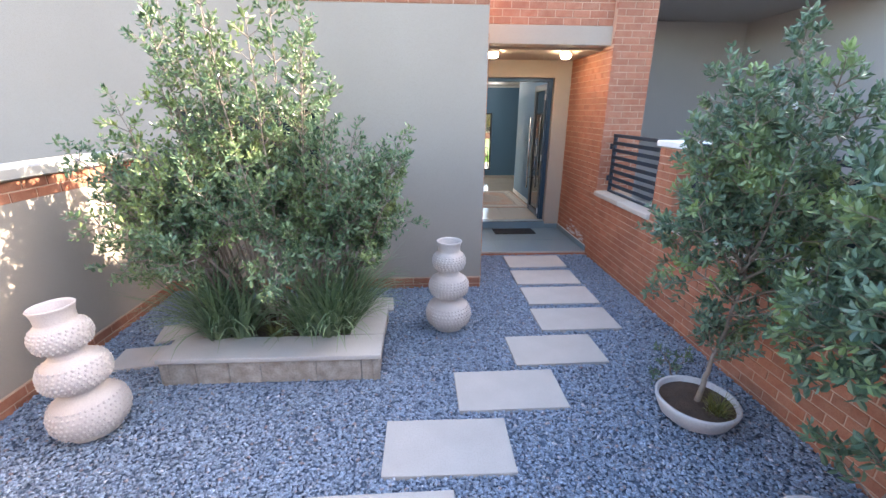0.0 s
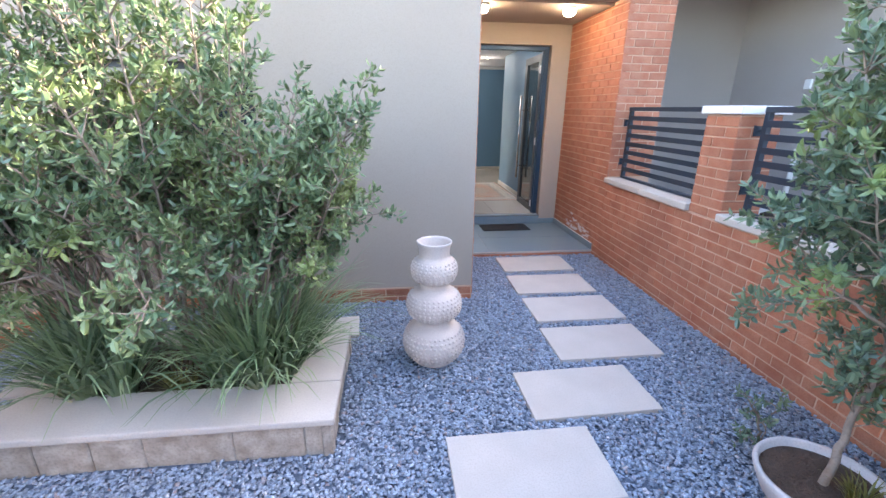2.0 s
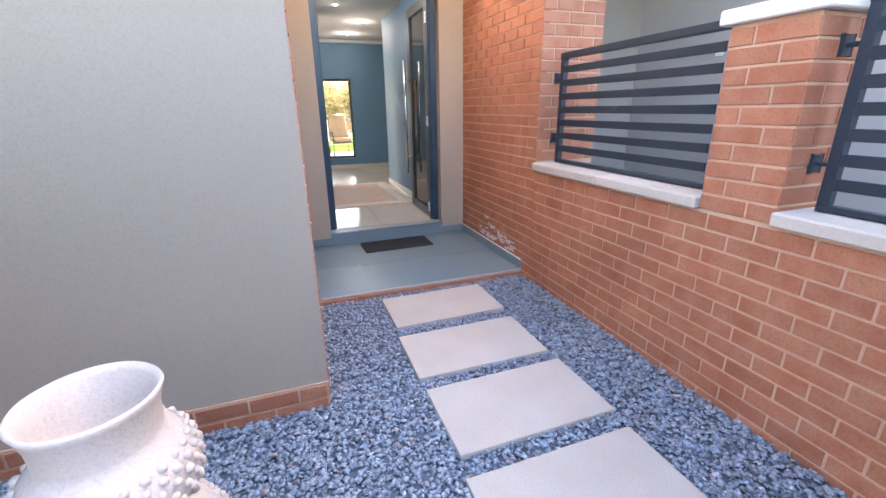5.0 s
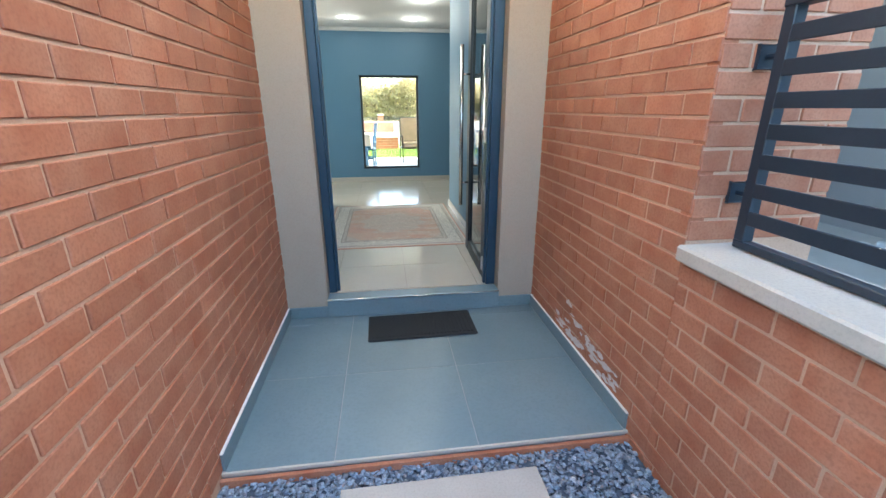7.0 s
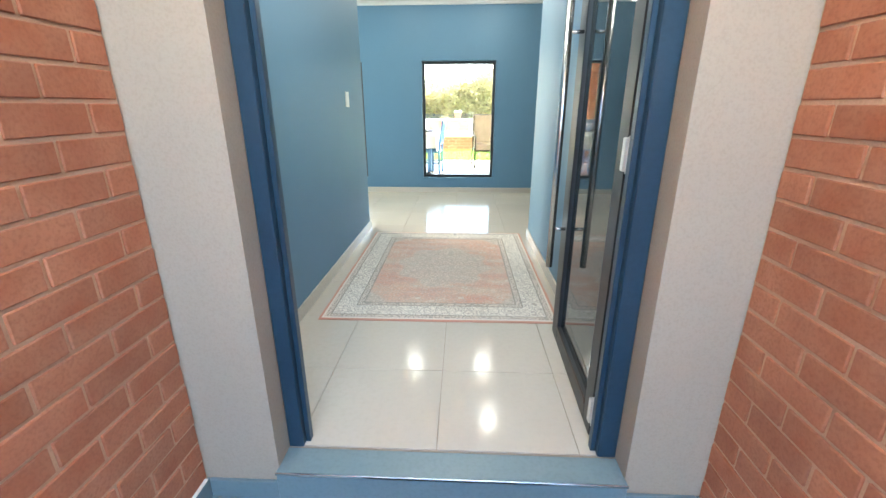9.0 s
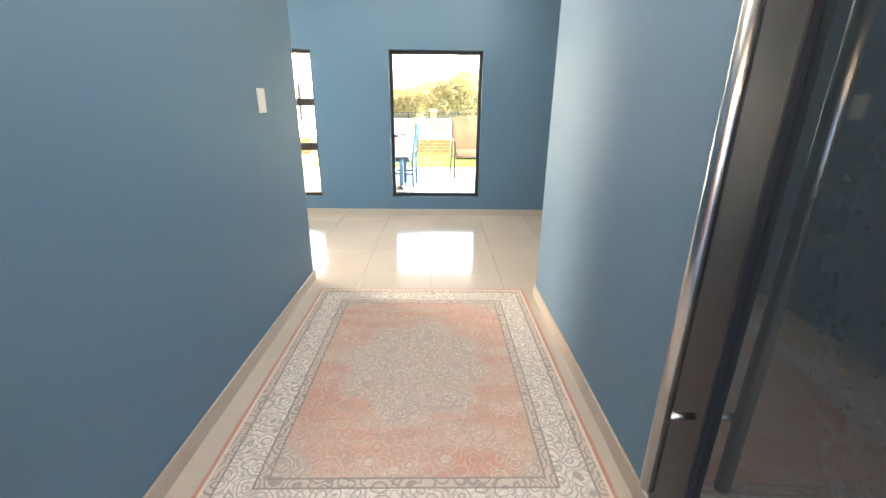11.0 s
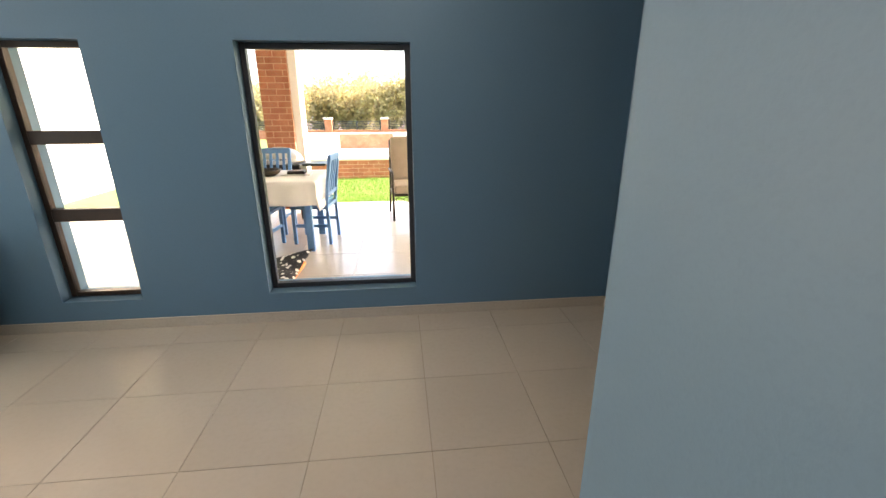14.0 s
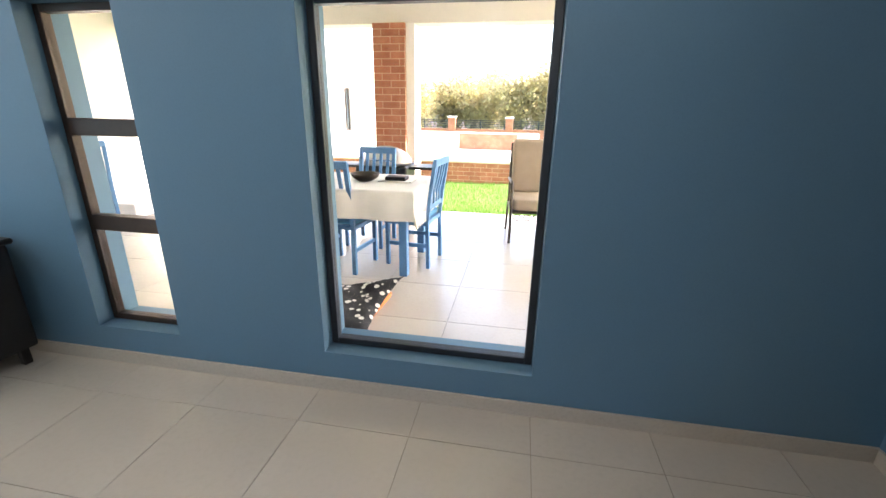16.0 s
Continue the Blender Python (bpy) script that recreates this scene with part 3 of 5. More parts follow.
# ---- hall and room ----
HL, HR, HY, HYR, WY, CZ = -0.912, 0.69, 2.99, 2.745, 4.95, 2.51
floor_in = structure("floor", box((-6.0, 0.006, -0.3), (3.2, 4.948, -0.006)), M_GROUT_DARK, "polished cream tiled floor inside", "floor")
wall_hl = structure("wall_hall_left", box((HL - 0.2, 0.112, -0.006), (HL, HY, CZ), 0.004), M_BLUE, "blue painted hall wall")
wall_hr = structure("wall_hall_right", box((HR, 0.112, -0.006), (HR + 0.2, HYR, CZ), 0.004), M_BLUE, "blue painted hall wall opposite the switch")
structure("wall_room_south_left", box((-6.0, HY - 0.2, -0.006), (HL - 0.202, HY, CZ)), M_BLUE, "blue painted room wall")
structure("wall_room_south_right", box((HR + 0.202, HYR - 0.2, -0.006), (3.2, HYR, CZ)), M_BLUE, "blue painted wall beside the hall")
structure("wall_inner_face_left", box((HL, 0.111, -0.006), (DOOR0 - 0.02, 0.125, CZ)), M_BLUE, "blue painted strip beside the front door")
structure("wall_inner_face_right", box((DOOR1 + 0.02, 0.111, -0.006), (HR, 0.125, CZ)), M_BLUE, "blue painted strip behind the front door")
structure("wall_inner_face_top", box((DOOR0 - 0.02, 0.111, DOORTOP + 0.01), (DOOR1 + 0.02, 0.125, CZ)), M_BLUE, "blue painted wall over the front door")
structure("wall_room_west", box((-6.2, 2.75, -0.3), (-6.0, 5.2, CZ)), M_BLUE, "blue painted end wall of the room")
structure("wall_room_east", box((3.2, 2.55, -0.3), (3.4, 5.2, CZ)), M_BLUE, "blue painted end wall")
WIN = (-0.527, 0.482, 0.212, 1.788)
SLOT = (-1.845, -1.345, 0.21, 1.785)
# The third opening, far left, is unseen and added for the fill lamp.
wall_far = panel_with_holes("wall_far", -6.0, 1.897, -0.3, CZ + 0.3, WY, 5.2, [WIN, SLOT, (-5.7, -3.35, -0.001, 2.15)], M_BLUE, "blue painted far wall with two windows")
structure("wall_far_outside", box((-6.2, 5.202, -0.3), (-5.9, 5.215, 2.8)), M_PLASTER_LIGHT, "plastered outer face of the house", "wall")
structure("wall_closet_side", box((1.897, 4.548, -0.3), (2.0, 5.2, CZ + 0.3)), M_BLUE, "blue painted return beside the inner door")
wall_closet = panel_with_holes("wall_closet", 2.001, 3.2, -0.3, CZ + 0.3, 4.55, 4.68, [(2.03, 2.88, -0.001, 2.08)], M_BLUE, "blue painted wall round the inner door")
structure("ceiling_hall", box((-6.0, 0.13, CZ + 0.001), (1.38, 2.748, CZ + 0.12)), M_CEIL, "flat off-white painted hall ceiling", "ceiling")
structure("ceiling", box((-6.0, 2.75, CZ + 0.001), (3.2, 5.19, CZ + 0.12)), M_CEIL, "flat off-white painted ceiling", "ceiling")
structure("cornice", box((-6.0, WY - 0.05, CZ - 0.06), (1.89, WY - 0.001, CZ), 0.015), M_CEIL, "pale cornice along the far wall", "trim")
for a, b in (((-6, WY - 0.014, -0.004), (1.895, WY - 0.001, 0.072)), ((1.882, 4.55, -0.004), (1.896, WY - 0.016, 0.072)), ((1.884, 4.533, -0.004), (2.0, 4.548, 0.072)),
             ((HL + 0.001, 0.13, -0.004), (HL + 0.013, HY - 0.002, 0.078)), ((HR - 0.013, 0.13, -0.004), (HR - 0.001, HYR - 0.002, 0.078)),
             ((-6, HY + 0.001, -0.004), (HL + 0.012, HY + 0.014, 0.078)), ((HR - 0.012, HYR + 0.001, -0.004), (3.2, HYR + 0.014, 0.078))):
    structure("baseboard", box(a, b, 0.002), M_SKIRT, "cream tile skirting along the wall", "skirting")

# cream floor tiles
TX0, TY0, TS = -0.036, 4.178, 0.525
nx0, ny0 = -8, -8
for i in range(nx0, 7):
    for j in range(ny0, 2):
        a, b = max(TX0 + i * TS, -5.99), min(TX0 + (i + 1) * TS, 3.19)
        c, d = max(TY0 + j * TS, 0.012), min(TY0 + (j + 1) * TS, 4.945)
        if b - a < 0.03 or d - c < 0.03 or (b < HL - 0.02 and d < HY - 0.2) or (a > HR + 0.05 and d < HYR - 0.2):
            continue
        part("tile", box((a + 0.0012, c + 0.0012, -0.012), (b - 0.0012, d - 0.0012, 0.0), 0.0006), M_TILE, floor_in)


# ---- front door ----
frame_d = thing("door_1", (0, 0.0, 0), "dark blue aluminium front door frame with an open glazed leaf", "door", kind="structure")
bm = bmesh.new()
for a, b in (((DOOR0 + 0.002, 0.002, 0), (-0.532, 0.095, DOORTOP - 0.002)), ((0.548, 0.002, 0), (DOOR1 - 0.002, 0.095, DOORTOP - 0.002)), ((-0.532, 0.002, DOORTOP - 0.06), (0.548, 0.095, DOORTOP - 0.002))):
    add_box(bm, a, b, 0.003)
for a, b in (((-0.533, 0.03, 0), (-0.515, 0.06, DOORTOP - 0.06)), ((0.531, 0.03, 0), (0.549, 0.06, DOORTOP - 0.06))):
    add_box(bm, a, b, 0.002)
part("door_frame", bm, M_DOORBLUE, frame_d)
leaf = new("door_leaf")
leaf.parent = frame_d
leaf.matrix_world = pose(0.592, 0.10, 0.008, 0, 0, -1.5)
LW, LH, LT = 0.80, 2.26, 0.05
bm = bmesh.new()
for a, b in (((-LT, 0, 0), (0, 0.09, LH)), ((-LT, LW - 0.12, 0), (0, LW, LH)), ((-LT, 0.09, 0), (0, LW - 0.12, 0.09)), ((-LT, 0.09, LH - 0.1), (0, LW - 0.12, LH))):
    add_box(bm, a, b, 0.003)
part("leaf_frame", bm, M_FRAME, leaf)
part("pane", box((-0.03, 0.09, 0.09), (-0.02, LW - 0.12, LH - 0.1)), M_GLASS_DARK, leaf, "dark reflective door glass")
part("bottom_bead", box((-LT - 0.004, 0.09, 0.075), (-LT + 0.002, LW - 0.12, 0.095), 0.001), M_BRONZE, leaf)
bm = tube([(-0.115, LW - 0.09, 0.42), (-0.115, LW - 0.09, 1.72)], 0.016, 14)
for z in (0.62, 1.5):
    add_tube(bm, [(-0.115, LW - 0.09, z), (-LT + 0.005, LW - 0.09, z)], 0.008, 10)
part("pull_handle", bm, M_STEEL, leaf, "long brushed steel pull bar", smooth=True)
for z in (0.13, 1.06, 2.05):
    bm = box((-0.066, -0.030, z - 0.05), (-0.028, -0.003, z + 0.05), 0.003)
    add_tube(bm, [(-0.05, -0.034, z - 0.055), (-0.05, -0.034, z + 0.055)], 0.009, 10)
    part("hinge", bm, M_CHROME, leaf, "silver butt hinge")

mat = thing("doormat", (0.037, -0.315, -0.137), "black ribbed rubber doormat lying on the porch tiles", "doormat", turn=1.0)
bm = box((-0.35, -0.165, 0.0), (0.35, 0.165, 0.012), 0.005)
part("mat_base", bm, M_MAT, mat)
bm = bmesh.new()
for k in range(26):
    x = -0.318 + k * 0.0254
    add_box(bm, (x - 0.007, -0.135, 0.011), (x + 0.007, 0.135, 0.0165))
part("ribs", bm, M_MAT, mat)

for lx in (-0.56, 0.43):
    lamp = thing("ceiling_lamp", (lx, -1.06, 2.6), "lit round bulkhead lamp on the porch ceiling", "lamp", "porch lamps")
    part("lamp_base", lathe([(0, 0), (0.075, 0), (0.075, -0.02), (0.06, -0.025), (0, -0.025)], 24), M_WHITE, lamp, smooth=True)
    part("lamp_glass", lathe([(0.065, -0.024), (0.07, -0.045), (0.058, -0.075), (0.03, -0.09), (0, -0.094)], 24), M_LAMP, lamp, "glowing frosted glass", smooth=True)

# ---- windows of the far wall ----
def window(name, x0, x1, z0, z1, bars, label, mat):
    w = thing(name, ((x0 + x1) / 2, 5.035, z0), label, "window", kind="structure")
    h, k = (x1 - x0) / 2, z1 - z0
    bm = bmesh.new()
    for a, b in (((-h + 0.002, 0, 0.002), (-h + 0.036, 0.05, k - 0.002)), ((h - 0.036, 0, 0.002), (h - 0.002, 0.05, k - 0.002)), ((-h + 0.036, 0, 0.002), (h - 0.036, 0.05, 0.036)), ((-h + 0.036, 0, k - 0.036), (h - 0.036, 0.05, k - 0.002))):
        add_box(bm, a, b, 0.003)
    part("window_frame", bm, mat, w)
    edges = [0.036]
    for z in sorted(bars):
        part("transom", box((-h + 0.036, -0.006, z - z0 - 0.04), (h - 0.036, 0.052, z - z0 + 0.04), 0.004), mat, w)
        edges += [z - z0 - 0.04, z - z0 + 0.04]
    edges.append(k - 0.036)
    for a, b in zip(edges[::2], edges[1::2]):
        p = part("pane", box((-h + 0.036, 0.022, a), (h - 0.036, 0.027, b)), M_GLASS, w)
        p.visible_shadow = False
    return w


window("window_1", *WIN, (), "dark bronze fixed window overlooking the patio", M_FRAME)
window("window_2", *SLOT, (1.255, 0.775), "narrow dark bronze window in three lights", M_BRONZE)

# ---- hall things ----
def rug_material():
    m, nt, b = material("persian_rug_pile", 0.95)
    tc = nt.nodes.new("ShaderNodeTexCoord")
    sep = nt.nodes.new("ShaderNodeSeparateXYZ")
    nt.links.new(tc.outputs["Object"], sep.inputs[0])

    def math_node(op, a, b=0.0):
        n = nt.nodes.new("ShaderNodeMath")
        n.operation = op
        for k, v in enumerate((a, b)):
            if isinstance(v, (int, float)):
                n.inputs[k].default_value = v
            else:
                nt.links.new(v, n.inputs[k])
        return n.outputs[0]

    HX, HYY = 0.715, 0.918
    ax, ay = math_node("ABSOLUTE", sep.outputs[0]), math_node("ABSOLUTE", sep.outputs[1])
    edge = math_node("MINIMUM", math_node("SUBTRACT", HX, ax), math_node("SUBTRACT", HYY, ay))
    r = math_node("SQRT", math_node("ADD", math_node("POWER", ax, 2.0), math_node("POWER", math_node("MULTIPLY", ay, 0.85), 2.0)))
    ang = math_node("ARCTAN2", sep.outputs[1], sep.outputs[0])
    petal = math_node("MULTIPLY", math_node("SINE", math_node("MULTIPLY", ang, 8.0)), 0.03)
    wob = nt.nodes.new("ShaderNodeTexNoise")
    wob.inputs["Scale"].default_value, wob.inputs["Detail"].default_value = 16, 2
    nt.links.new(tc.outputs["Object"], wob.inputs["Vector"])
    bent = nt.nodes.new("ShaderNodeVectorMath")
    bent.operation = "MULTIPLY_ADD"
    bent.inputs[1].default_value = (0.035, 0.035, 0.0)
    nt.links.new(wob.outputs["Color"], bent.inputs[0])
    nt.links.new(tc.outputs["Object"], bent.inputs[2])
    vor = nt.nodes.new("ShaderNodeTexVoronoi")
    vor.inputs["Scale"].default_value = 26
    vor.feature = "DISTANCE_TO_EDGE"
    nt.links.new(bent.outputs[0], vor.inputs["Vector"])
    vor2 = nt.nodes.new("ShaderNodeTexVoronoi")
    vor2.inputs["Scale"].default_value = 15
    nt.links.new(bent.outputs[0], vor2.inputs["Vector"])
    scroll = ramp(nt, vor.outputs["Distance"], 0.12, 0.04)
    dots = math_node("SINE", math_node("MULTIPLY", vor2.outputs["Distance"], 26.0))
    rose, pale, grey, cream = (0.57, 0.30, 0.22), (0.58, 0.43, 0.345), (0.24, 0.225, 0.21), (0.70, 0.64, 0.56)
    field = mixed(nt, ramp(nt, noise_of(nt, 5, 5, (0.35, 1.6, 1.0)), 0.35, 0.65), rose, pale)
    buds = nt.nodes.new("ShaderNodeTexVoronoi")
    buds.inputs["Scale"].default_value = 7.5
    nt.links.new(tc.outputs["Object"], buds.inputs["Vector"])
    bud = math_node("MULTIPLY", ramp(nt, buds.outputs["Distance"], 0.36, 0.28), ramp(nt, math_node("SINE", math_node("MULTIPLY", buds.outputs["Distance"], 60.0)), -0.3, 0.4))
    field = mixed(nt, math_node("MULTIPLY", bud, 0.75), field, (0.62, 0.55, 0.46))
    field = mixed(nt, math_node("MULTIPLY", scroll, 0.42), field, (0.36, 0.31, 0.27))
    field = mixed(nt, math_node("MULTIPLY", ramp(nt, dots, 0.5, 0.8), 0.3), field, cream)
    medal = mixed(nt, math_node("MAXIMUM", ramp(nt, dots, 0.1, 0.6), math_node("MULTIPLY", scroll, 0.6)), (0.60, 0.53, 0.46), (0.36, 0.335, 0.30))
    inside = ramp(nt, math_node("ADD", r, petal), 0.36, 0.33)
    ring = math_node("MULTIPLY", ramp(nt, math_node("ADD", r, petal), 0.37, 0.38), ramp(nt, math_node("ADD", r, petal), 0.43, 0.42))
    col = mixed(nt, math_node("MULTIPLY", inside, 0.68), field, medal)
    col = mixed(nt, math_node("MULTIPLY", ring, 0.12), col, grey)
    corner = ramp(nt, math_node("ADD", math_node("ADD", ax, math_node("MULTIPLY", ay, 0.8)), petal), 0.88, 0.93)
    col = mixed(nt, math_node("MULTIPLY", corner, 0.8), col, medal)
    border = mixed(nt, math_node("MAXIMUM", ramp(nt, dots, 0.45, 0.8), math_node("MULTIPLY", scroll, 0.55)), (0.74, 0.69, 0.62), (0.40, 0.375, 0.345))
    guard = mixed(nt, ramp(nt, dots, 0.2, 0.6), (0.58, 0.50, 0.43), (0.33, 0.305, 0.28))
    for lo, hi, c in ((0.232, 0.228, guard), (0.19, 0.187, border), (0.066, 0.063, guard), (0.03, 0.027, cream)):
        col = mixed(nt, ramp(nt, edge, lo, hi), col, c)
    for w, c in ((0.23, grey), (0.19, grey), (0.064, grey)):
        band = math_node("LESS_THAN", math_node("ABSOLUTE", math_node("SUBTRACT", edge, w)), 0.004)
        col = mixed(nt, math_node("MULTIPLY", band, 0.85), col, c)
    col = mixed(nt, ramp(nt, edge, 0.018, 0.014), col, (0.50, 0.23, 0.17))
    worn = ramp(nt, noise_of(nt, 3, 5), 0.4, 0.75)
    col = mixed(nt, math_node("MULTIPLY", worn, 0.3), col, (0.52, 0.43, 0.36))
    col = mixed(nt, math_node("MULTIPLY", ramp(nt, noise_of(nt, 260, 2), 0.4, 0.7), 0.3), col, (0.22, 0.18, 0.15))
    nt.links.new(col, b.inputs["Base Color"])
    bump(nt, b, noise_of(nt, 400, 2), 0.5, 0.003)
    return m


rug = thing("rug", (-0.093, 1.905, 0.0), "faded rose and cream persian rug lying on the hall tiles", "rug", turn=0.3)
bm = bmesh.new()
bmesh.ops.create_grid(bm, x_segments=40, y_segments=52, size=1.0)
for v in bm.verts:
    v.co.x, v.co.y = v.co.x * 0.715, v.co.y * 0.918
    e = min(0.715 - abs(v.co.x), 0.918 - abs(v.co.y))
    v.co.z = 0.009 + 0.0015 * noise.noise(v.co * 6) - (0.004 if e < 0.01 else 0)
    if e < 0.001:
        v.co.x += 0.004 * noise.noise(v.co * 9)
        v.co.y += 0.004 * noise.noise(v.co * 8 + Vector((3, 1, 0)))
bmesh.ops.solidify(bm, geom=list(bm.faces), thickness=0.007)
part("rug_body", bm, rug_material(), rug)

sw = thing("light_switch", (HL, 2.40, 1.26), "white double light switch on the blue hall wall", "light switch")
part("cover_plate", box((0.0005, -0.042, -0.06), (0.011, 0.042, 0.06), 0.004, seg=2), M_SWITCH, sw)
for z in (-0.02, 0.022):
    part("rocker", box((0.0105, -0.012, z - 0.014), (0.015, 0.012, z + 0.014), 0.002), M_SWITCH, sw)

# The fitting at x -2.6 is unseen, added above its fill lamp.
for k, (dx, dy) in enumerate(((-0.62, 4.2), (0.38, 4.2), (0.40, 3.05), (-2.6, 4.0), (-0.09, 0.9), (-0.09, 2.0))):
    d = thing("downlight", (dx, dy, CZ), "small lit round downlight in the ceiling", "downlight", "ceiling downlights")
    part("trim_ring", lathe([(0.030, -0.001), (0.045, -0.001), (0.043, -0.008), (0.031, -0.004)], 24), M_SWITCH, d, smooth=True)
    part("lens", lathe([(0.03, -0.003), (0.02, -0.005), (0, -0.006)], 20), M_DOWN, d, smooth=True)

# inner door, ajar
idoor = thing("door_2", (2.03, 4.55, 0), "grey painted inner door standing ajar in its steel frame", "door", kind="structure")
bm = bmesh.new()
for a, b in (((-0.035, -0.02, 0), (0.035, 0.14, 2.1)), ((0.82, -0.02, 0), (0.885, 0.14, 2.1)), ((0.035, -0.02, 2.04), (0.82, 0.14, 2.1))):
    add_box(bm, a, b, 0.006)
part("door_frame", bm, M_GREYDOOR, idoor)
lf = part("door_leaf", box((0, 0, 0.008), (0.78, 0.04, 2.035), 0.003), M_GREYDOOR, idoor)
lf.matrix_parent_inverse = Matrix.Identity(4)
lf.matrix_basis = pose(0.042, 0.0, 0, 0, 0, 13)
for z in (0.22, 1.75):
    bm = tube([(0.037, -0.024, z - 0.05), (0.037, -0.024, z + 0.05)], 0.009, 10)
    part("hinge", bm, M_GREYDOOR, idoor)
structure("wall_closet_back", box((2.001, 5.6, -0.3), (3.2, 5.75, CZ)), M_PLASTER_LIGHT, "wall of the dim room beyond", "wall")
structure("floor_closet", box((2.001, 4.95, -0.3), (3.2, 5.6, -0.001)), M_TILE, "tiled floor of the dim room", "floor")
structure("ceiling_closet", box((2.001, 5.201, CZ), (3.2, 5.75, CZ + 0.1)), M_CEIL, "ceiling of the dim room", "ceiling")
structure("wall_closet_left", box((1.897, 5.202, -0.3), (2.0, 5.75, CZ)), M_PLASTER_LIGHT, "side wall of the dim room", "wall")
structure("wall_closet_right", box((3.2, 5.202, -0.3), (3.4, 5.75, CZ)), M_PLASTER_LIGHT, "side wall of the dim room", "wall")

# black gas heater
st = thing("stove", (-2.52, 4.655, 0), "black metal gas heater with a pale front panel standing by the wall", "stove", turn=-4)
part("body", box((-0.33, -0.24, 0.10), (0.33, 0.24, 0.68), 0.02, seg=2), M_BLACK, st)
part("top_plate", box((-0.35, -0.26, 0.68), (0.35, 0.26, 0.71), 0.008), M_BLACK, st)
part("door_frame", box((-0.26, -0.262, 0.17), (0.26, -0.24, 0.62), 0.008), M_BLACK, st)
# Pale colour stands for the heater's glowing panel; nothing here emits light.
part("door_glass", box((-0.20, -0.268, 0.26), (0.20, -0.262, 0.46), 0.002), M_COPING, st, "pale panel coloured to stand for the heater's glow")
part("door_handle", tube([(0.235, -0.285, 0.32), (0.235, -0.285, 0.46)], 0.008, 8), M_STEEL, st)
for x in (-0.27, 0.27):
    for y in (-0.19, 0.19):
        part("leg", box((x - 0.02, y - 0.02, 0), (x + 0.02, y + 0.02, 0.10), 0.004), M_BLACK, st)


# ---- pots ----
def stacked_pot(at, scale, turn, lean=0):
    p = thing("stacked_pot", at, "tall bisque clay pot of three studded bulbs standing on gravel", "pot", "studded clay pots", turn)
    p.matrix_world = pose(*at, 0, lean, turn) @ Matrix.Scale(scale, 4)
    prof = [(0.0, 0.0), (0.105, 0.0), (0.14, 0.02)]
    bulbs = ((0.165, 0.21, 0.155), (0.445, 0.183, 0.125), (0.69, 0.15, 0.105))
    for z, r, h in bulbs:
        for k in range(-5, 6):
            a = k / 5.6 * math.pi / 2
            prof.append((0.02 + (r - 0.02) * math.cos(a) ** 0.8, z + h * math.sin(a)))
    prof = sorted(prof, key=lambda q: q[1])
    clean = [prof[0]]
    for q in prof[1:]:
        if q[1] - clean[-1][1] > 0.004 or q[0] < 0.11 and q[1] < 0.01:
            clean.append((max(q[0], 0.095 if q[1] > 0.1 else q[0], 0.101 if q[1] > 0.7 else 0), q[1]))
    clean += [(0.101, 0.80), (0.103, 0.835), (0.112, 0.866), (0.117, 0.878), (0.112, 0.884), (0.102, 0.868), (0.09, 0.80), (0.07, 0.72), (0, 0.70)]
    part("body", lathe(clean, 48, 0.002), M_POT, p, smooth=True)
    vs, fs = [], []
    rng = random.Random(3)
    for z, r, h in bulbs:
        for row in range(-3, 4):
            a = row * 0.2
            rr, zz = 0.02 + (r - 0.02) * math.cos(a) ** 0.8, z + h * math.sin(a)
            n = int(math.tau * rr / 0.031)
            for k in range(n):
                t = (k + (row % 2) / 2) / n * math.tau
                d = Vector((math.cos(t) * math.cos(a), math.sin(t) * math.cos(a), math.sin(a)))
                c = Vector((rr * math.cos(t), rr * math.sin(t), zz))
                u, w = Vector((-math.sin(t), math.cos(t), 0)), d.cross(Vector((-math.sin(t), math.cos(t), 0)))
                b0 = len(vs)
                s = 0.0105 * rng.uniform(0.8, 1.15)
                for ring, (q, e) in enumerate(((1.0, -0.002), (0.75, 0.55))):
                    for j in range(6):
                        g = j / 6 * math.tau
                        vs.append((c + (u * math.cos(g) + w * math.sin(g)) * s * q + d * s * e)[:])
                vs.append((c + d * s * 0.95)[:])
                for j in range(6):
                    fs.append((b0 + j, b0 + (j + 1) % 6, b0 + 6 + (j + 1) % 6, b0 + 6 + j))
                    fs.append((b0 + 6 + j, b0 + 6 + (j + 1) % 6, b0 + 12))
    raw_mesh("studs", vs, fs, M_POT, p, kind="stuff", smooth=True)
    return p


stacked_pot((-1.312, -3.56, GZ - 0.008), 1.0, 0)
stacked_pot((-3.70, -4.83, GZ - 0.012), 1.02, 0, -4)

